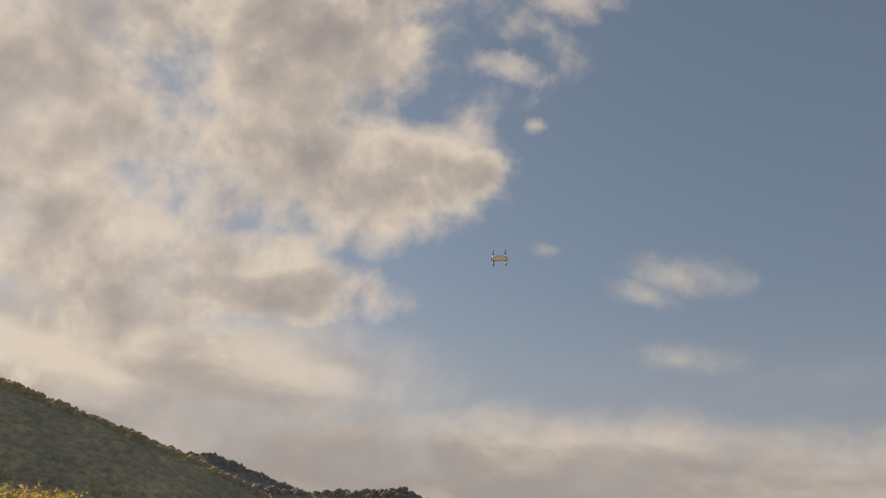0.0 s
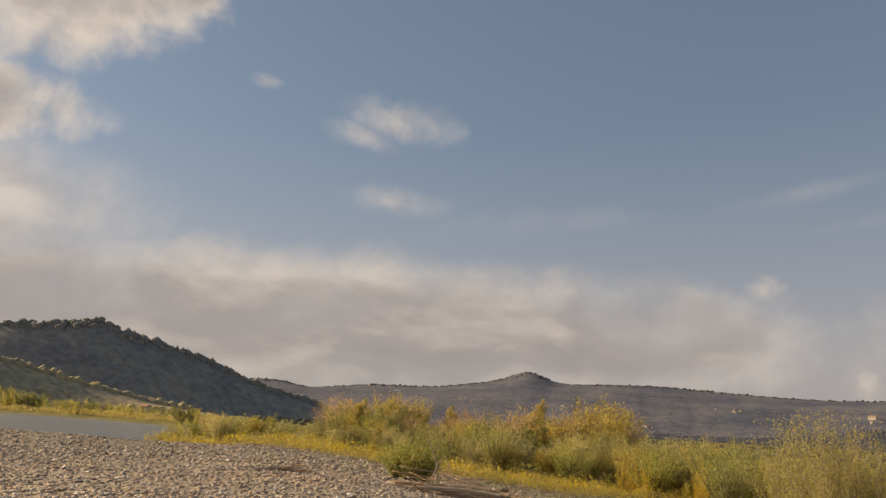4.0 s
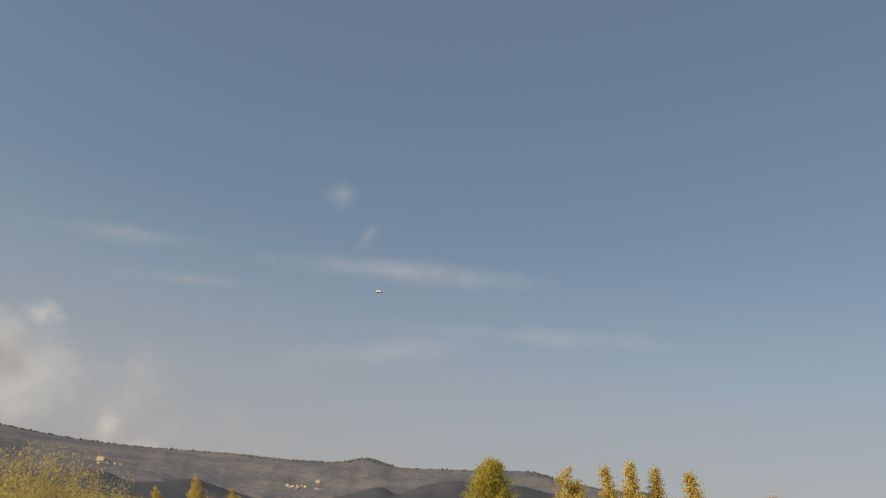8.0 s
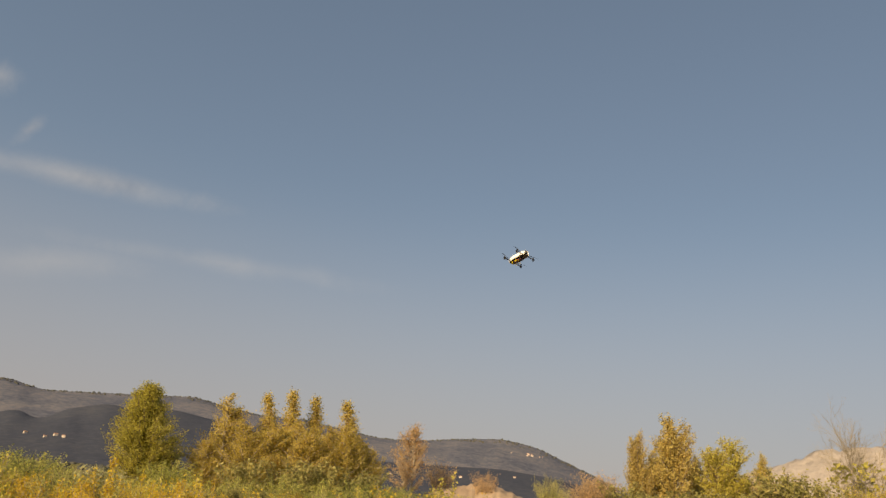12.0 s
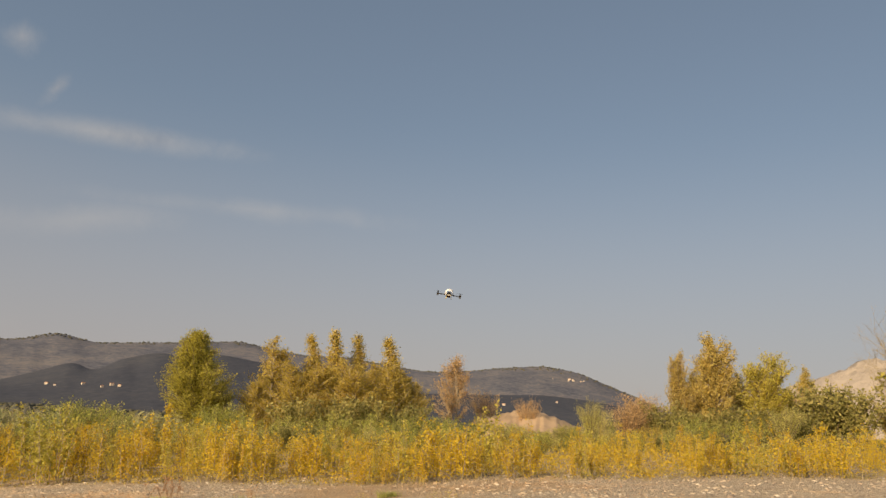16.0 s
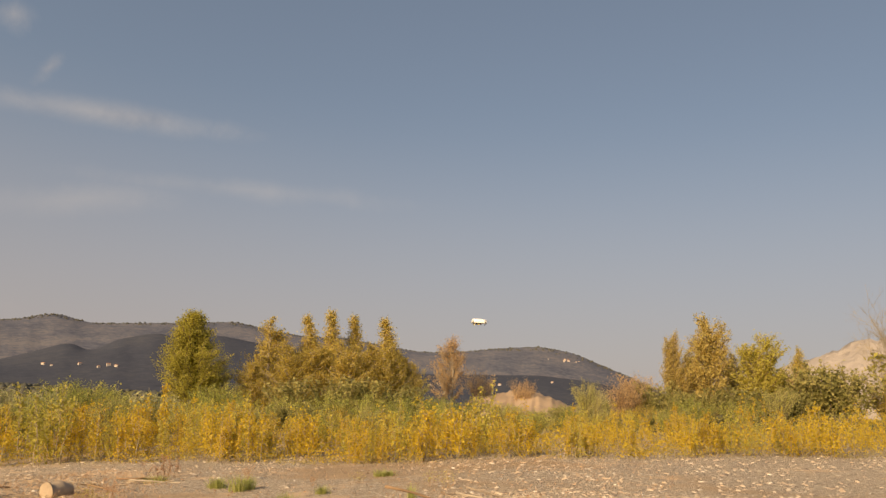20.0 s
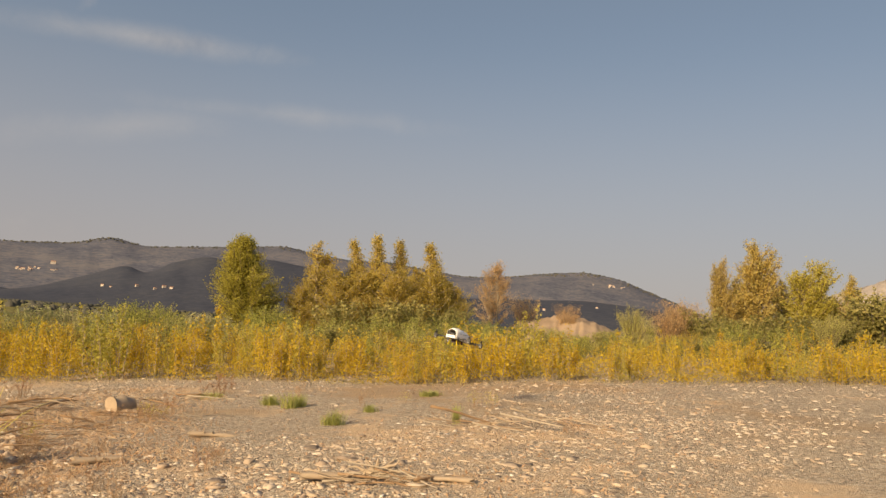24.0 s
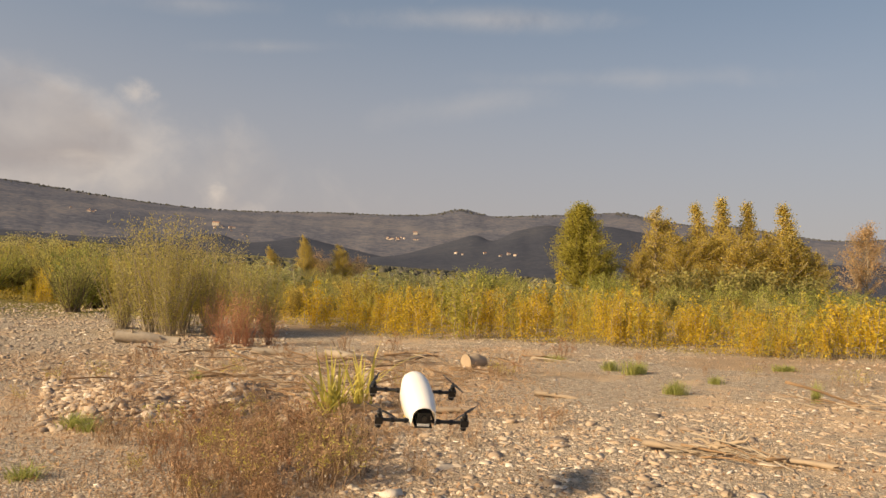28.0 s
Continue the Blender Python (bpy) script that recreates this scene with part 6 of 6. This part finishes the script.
def build_drone():
    t = new("drone")

    # the shell: an arched cover, open at both ends, widest at the middle
    def shell(bm):
        st = [(-0.285, 0.080, 0.086), (-0.25, 0.092, 0.106), (-0.16, 0.106, 0.121), (0.0, 0.110, 0.119), (0.14, 0.104, 0.108), (0.235, 0.091, 0.093), (0.29, 0.081, 0.081)]
        rows_ = []
        for inner in (0, 1):
            for y, w, h in st:
                w, h = w - 0.004 * inner, h - 0.004 * inner
                ring = []
                for i in range(17):
                    u = -1 + 2 * i / 16
                    ang = math.pi * (0.5 - u * 0.5)
                    x, z = w * math.cos(ang), h * math.sin(ang) ** 0.8
                    drop = 0.055 if abs(u) > 0.99 else 0.028 if abs(u) > 0.87 else 0
                    ring.append(bm.verts.new((x, y, z - drop + 0.02)))
                rows_.append(ring)
        k = len(st)
        for base in (0, k):
            for j in range(k - 1):
                for i in range(16):
                    bm.faces.new((rows_[base + j][i], rows_[base + j][i + 1], rows_[base + j + 1][i + 1], rows_[base + j + 1][i]))
        for j in range(k - 1):
            for i in (0, 16):
                bm.faces.new((rows_[j][i], rows_[j + 1][i], rows_[k + j + 1][i], rows_[k + j][i]))
        for j in (0, k - 1):
            for i in range(16):
                bm.faces.new((rows_[j][i], rows_[j][i + 1], rows_[k + j][i + 1], rows_[k + j][i]))

    solid("shell", SHELL, t, shell, "white moulded cover", True)
    solid("frame_plate", CARBON, t, lambda bm: box(bm, -0.06, -0.31, -0.035, 0.06, 0.31, -0.029))
    solid("frame_plate", CARBON, t, lambda bm: box(bm, -0.05, -0.29, 0.012, 0.05, 0.29, 0.017))
    for x in (-0.085, 0.085):
        solid("side_rail", CARBON, t, lambda bm: cyl(bm, (x, -0.26, -0.03), (x, 0.26, -0.03), 0.008))
    solid("battery", PACK_RED, t, lambda bm: box(bm, -0.04, -0.16, -0.085, 0.04, 0.10, -0.037), "dark battery pack under the frame")
    for z in (-0.072, -0.056):
        solid("label_bar", LABEL_RED, t, lambda bm: box(bm, -0.0425, -0.14, z, 0.0425, 0.08, z + 0.006))
    solid("controller", MOTOR_BLACK, t, lambda bm: box(bm, -0.035, -0.06, 0.018, 0.035, 0.08, 0.05))
    solid("camera_body", MOTOR_BLACK, t, lambda bm: box(bm, -0.042, 0.20, -0.03, 0.042, 0.29, 0.06), "black camera in the open nose")
    solid("nose_label", PACK_WHITE, t, lambda bm: box(bm, -0.04, 0.288, -0.034, 0.04, 0.296, -0.014), "white printed plate below the nose")
    solid("lens", LENS, t, lambda bm: cyl(bm, (0, 0.285, 0.03), (0, 0.305, 0.03), 0.018))
    solid("rear_box", MOTOR_BLACK, t, lambda bm: box(bm, -0.045, -0.28, -0.028, 0.045, -0.20, 0.05))
    rear = solid("rear_plate", SHELL, t, lambda bm: box(bm, -0.075, -0.306, -0.034, 0.075, -0.300, 0.012), "white end plate with two round holes")
    for x in (-0.03, 0.03):
        solid("hole", MOTOR_BLACK, rear, lambda bm: cyl(bm, (x, -0.308, -0.010), (x, -0.303, -0.010), 0.009, 0.009, 10))
    solid("cable", LEG_YELLOW, t, lambda bm: cyl(bm, (0.045, -0.16, -0.04), (0.05, 0.05, -0.10), 0.004, 0.004, 6), "thin yellow cable")
    # legs
    for sx in (-1, 1):
        for y in (-0.19, -0.05):
            def leg(bm):
                cyl(bm, (sx * 0.05, y, -0.03), (sx * 0.075, y + 0.02, -0.13), 0.007, 0.006, 8)
            solid("leg", LEG_YELLOW, t, leg, "yellow landing leg")
    props = []
    for sy in (-1, 1):
        y = 0.235 * sy
        solid("boom", CARBON, t, lambda bm: cyl(bm, (-0.29, y, -0.022), (0.29, y, -0.022), 0.012, 0.012, 12), "black carbon boom")
        for x in (-0.20, -0.11, 0.11, 0.20):
            solid("clamp", MOTOR_BLACK, t, lambda bm: cyl(bm, (x - 0.012, y, -0.022), (x + 0.012, y, -0.022), 0.018, 0.018, 12))
        for sx in (-1, 1):
            x = 0.29 * sx
            mount = solid("motor_mount", MOTOR_BLACK, t, lambda bm: box(bm, x - 0.026, y - 0.022, -0.044, x + 0.026, y + 0.022, 0.0))
            mo = solid("motor", MOTOR_BLACK, t, lambda bm: (cyl(bm, (x, y, 0.0), (x, y, 0.010), 0.016, 0.019), cyl(bm, (x, y, 0.012), (x, y, 0.036), 0.019, 0.017), cyl(bm, (x, y, 0.040), (x, y, 0.056), 0.006)), "", True)
            solid("speed_controller", ALLOY, t, lambda bm: (box(bm, x - 0.017, y - 0.014, -0.058, x + 0.017, y + 0.014, -0.044), box(bm, x - 0.019, y - 0.016, -0.053, x + 0.019, y + 0.016, -0.049)), "silver finned box below the motor")
            lowm = solid("lower_motor", MOTOR_BLACK, t, lambda bm: cyl(bm, (x, y, -0.058), (x, y, -0.074), 0.021, 0.019), "", True)

            def prop(bm):
                n = 9
                for s in (-1, 1):
                    rows_ = []
                    for i in range(n):
                        f = i / (n - 1)
                        c = 0.36 * (0.012 + 0.018 * math.sin(math.pi * min(1, f * 1.15)) * (1 - 0.35 * f))
                        tw = 0.35 * (1 - f) + 0.08
                        xx = s * (0.004 + 0.148 * f)
                        rows_.append([bm.verts.new((xx, s * u * c, u * c * tw + v)) for u, v in ((-1, 0), (0, 0.0014), (1, 0), (0, -0.0008))])
                    for i in range(n - 1):
                        for j in range(4):
                            bm.faces.new((rows_[i][j], rows_[i][(j + 1) % 4], rows_[i + 1][(j + 1) % 4], rows_[i + 1][j]))
                    bm.faces.new(rows_[-1])
                    bm.faces.new(rows_[0][::-1])
                cyl(bm, (0, 0, -0.004), (0, 0, 0.006), 0.010)

            p = solid("propeller", CARBON, t, prop, "two-bladed black propeller")
            p.location = (x, y, 0.050)
            props.append((p, (x, y, 0.050), 1 if sx * sy > 0 else -1))
    for sy in (-1, 1):
        solid("strap", MOTOR_BLACK, t, lambda bm: box(bm, -0.044, 0.09 * sy - 0.03 - 0.012, -0.088, 0.044, 0.09 * sy - 0.03 + 0.012, -0.036))
    solid("antenna", MOTOR_BLACK, t, lambda bm: cyl(bm, (0.03, -0.24, 0.0), (0.05, -0.34, 0.08), 0.003, 0.002, 6))
    tagged(t, "white and black multirotor drone with yellow legs, flying", "drone")
    return t, props


drone, propellers = build_drone()


def fly(x, y, z, heading, pitch, roll):
    return pose(x, y, z) @ pose(0, 0, 0, 0, 0, heading) @ pose(0, 0, 0, pitch) @ pose(0, 0, 0, 0, roll)


def motions():
    walk(drone, [
        (0.0, fly(-24.15, 11.14, 13.16, -25.0, 6, 70)),
        (0.5, fly(-35.84, 2.96, 13.88, 0.0, 0, 55)),
        (1.0, fly(-53.07, -2.92, 15.74, 23.1, -8, 40)),
        (1.5, fly(-62.43, -2.91, 15.36, 52.7, -8, 55)),
        (2.0, fly(-68.73, 2.76, 14.59, 27.7, -8, 50)),
        (2.5, fly(-72.11, 11.89, 13.20, 0.6, -6, 35)),
        (2.8, fly(-72.91, 19.26, 11.06, -9.8, -6, 25)),
        (4.0, fly(-59.29, 50.58, 4.76, -40.5, -5, 10)),
        (4.2, fly(-54.85, 55.37, 4.69, -45.3, -5, 8)),
        (4.5, fly(-47.53, 61.73, 5.38, -52.4, -4, 5)),
        (6.5, fly(-14.94, 81.88, 23.23, -79.7, 0, 0)),
        (7.0, fly(-10.19, 81.90, 25.79, -82.9, 0, 2)),
        (7.5, fly(-5.20, 80.15, 26.21, -86.3, 0, 3)),
        (8.0, fly(-0.11, 74.66, 24.19, -89.9, 0, 4)),
        (8.5, fly(4.39, 69.09, 21.37, -95.6, 0, 4)),
        (9.0, fly(8.79, 62.30, 17.94, -103.0, 0, 0)),
        (9.5, fly(11.97, 52.25, 13.92, -122.9, 0, 0)),
        (10.0, fly(13.36, 40.01, 9.96, -168.5, 4, 0)),
        (10.5, fly(13.57, 29.53, 7.36, -199.7, 6, 4)),
        (11.0, fly(12.98, 21.94, 6.70, -180.6, 10, 8)),
        (11.5, fly(12.00, 16.92, 7.26, -170.3, 12, -12)),
        (13.5, fly(9.72, 14.10, 8.60, -204.6, -6, 8)),
        (14.0, fly(10.27, 15.97, 7.89, -210.8, -15, 3)),
        (14.5, fly(10.14, 16.43, 6.83, -211.7, -13, 0)),
        (15.0, fly(9.99, 16.24, 5.70, -211.6, -10, 0)),
        (15.5, fly(9.43, 16.69, 5.17, -209.5, -10, -3)),
        (16.0, fly(9.15, 16.89, 4.97, -208.5, -10, -6)),
        (16.5, fly(9.20, 16.79, 5.31, -208.7, -10, 0)),
        (16.8, fly(9.09, 16.57, 6.41, -208.8, -10, 0)),
        (16.9, fly(9.06, 16.44, 6.89, -208.9, -14, -6)),
        (17.0, fly(9.10, 16.28, 7.28, -209.2, -20, -48)),
        (17.1, fly(9.12, 16.17, 7.57, -209.4, 0, -118)),
        (17.2, fly(9.22, 16.11, 7.58, -209.8, 0, -186)),
        (17.3, fly(9.26, 16.16, 7.38, -209.8, 0, -266)),
        (17.4, fly(9.27, 16.26, 7.06, -209.7, 0, -336)),
        (17.5, fly(9.37, 16.58, 7.02, -209.5, -16, -394)),
        (17.7, fly(10.20, 17.17, 6.24, -210.7, 0, -380)),
        (18.0, fly(11.54, 18.35, 5.38, -210.2, -12, -370)),
        (18.5, fly(13.54, 19.06, 4.00, -207.4, -4, -358)),
        (19.0, fly(15.49, 20.77, 3.76, -196.7, -6, -356)),
        (19.5, fly(16.04, 22.18, 4.22, -130.9, 6, -356)),
        (20.0, fly(15.46, 25.48, 5.00, -121.3, 0, -360)),
        (20.5, fly(11.19, 24.33, 5.02, -136.7, 0, -352)),
        (21.0, fly(8.31, 22.78, 5.09, -160.0, 4, -350)),
        (21.5, fly(6.94, 19.53, 4.96, -154.6, 6, -358)),
        (23.5, fly(6.47, 12.95, 2.49, -48.6, -4, -356)),
        (24.0, fly(5.40, 10.72, 1.46, -51.7, -8, -354)),
        (24.5, fly(3.97, 8.29, 1.16, -52.6, -8, -358)),
        (25.0, fly(2.92, 7.33, 1.32, -49.7, -9, -359)),
        (25.5, fly(1.93, 6.31, 1.58, -45.0, -11, -357)),
        (26.0, fly(1.46, 5.72, 1.57, -42.3, -10, -357)),
        (26.5, fly(1.23, 4.94, 1.32, -48.0, -15, -357)),
        (26.8, fly(1.04, 4.76, 1.11, -60.0, -12, -360)),
        (27.0, fly(0.81, 4.62, 0.84, -72.0, -9, -361)),
        (27.1, fly(0.68, 4.63, 0.77, -82.0, -9, -361)),
        (27.4, fly(0.41, 4.73, 0.63, -114.0, -10, -362)),
        (27.5, fly(0.34, 4.84, 0.60, -124.0, -10, -362)),
        (27.8, fly(0.08, 5.10, 0.58, -152.9, -14, -360)),
        (28.0, fly(-0.09, 5.27, 0.66, -169.0, -15, -360)),
    ])
    for p, (x, y, z), spin in propellers:
        walk(p, [(i / FPS, pose(x, y, z, 0, 0, spin * 76 * i + 40 * x)) for i in range(int(28 * FPS) + 1)])


motions()
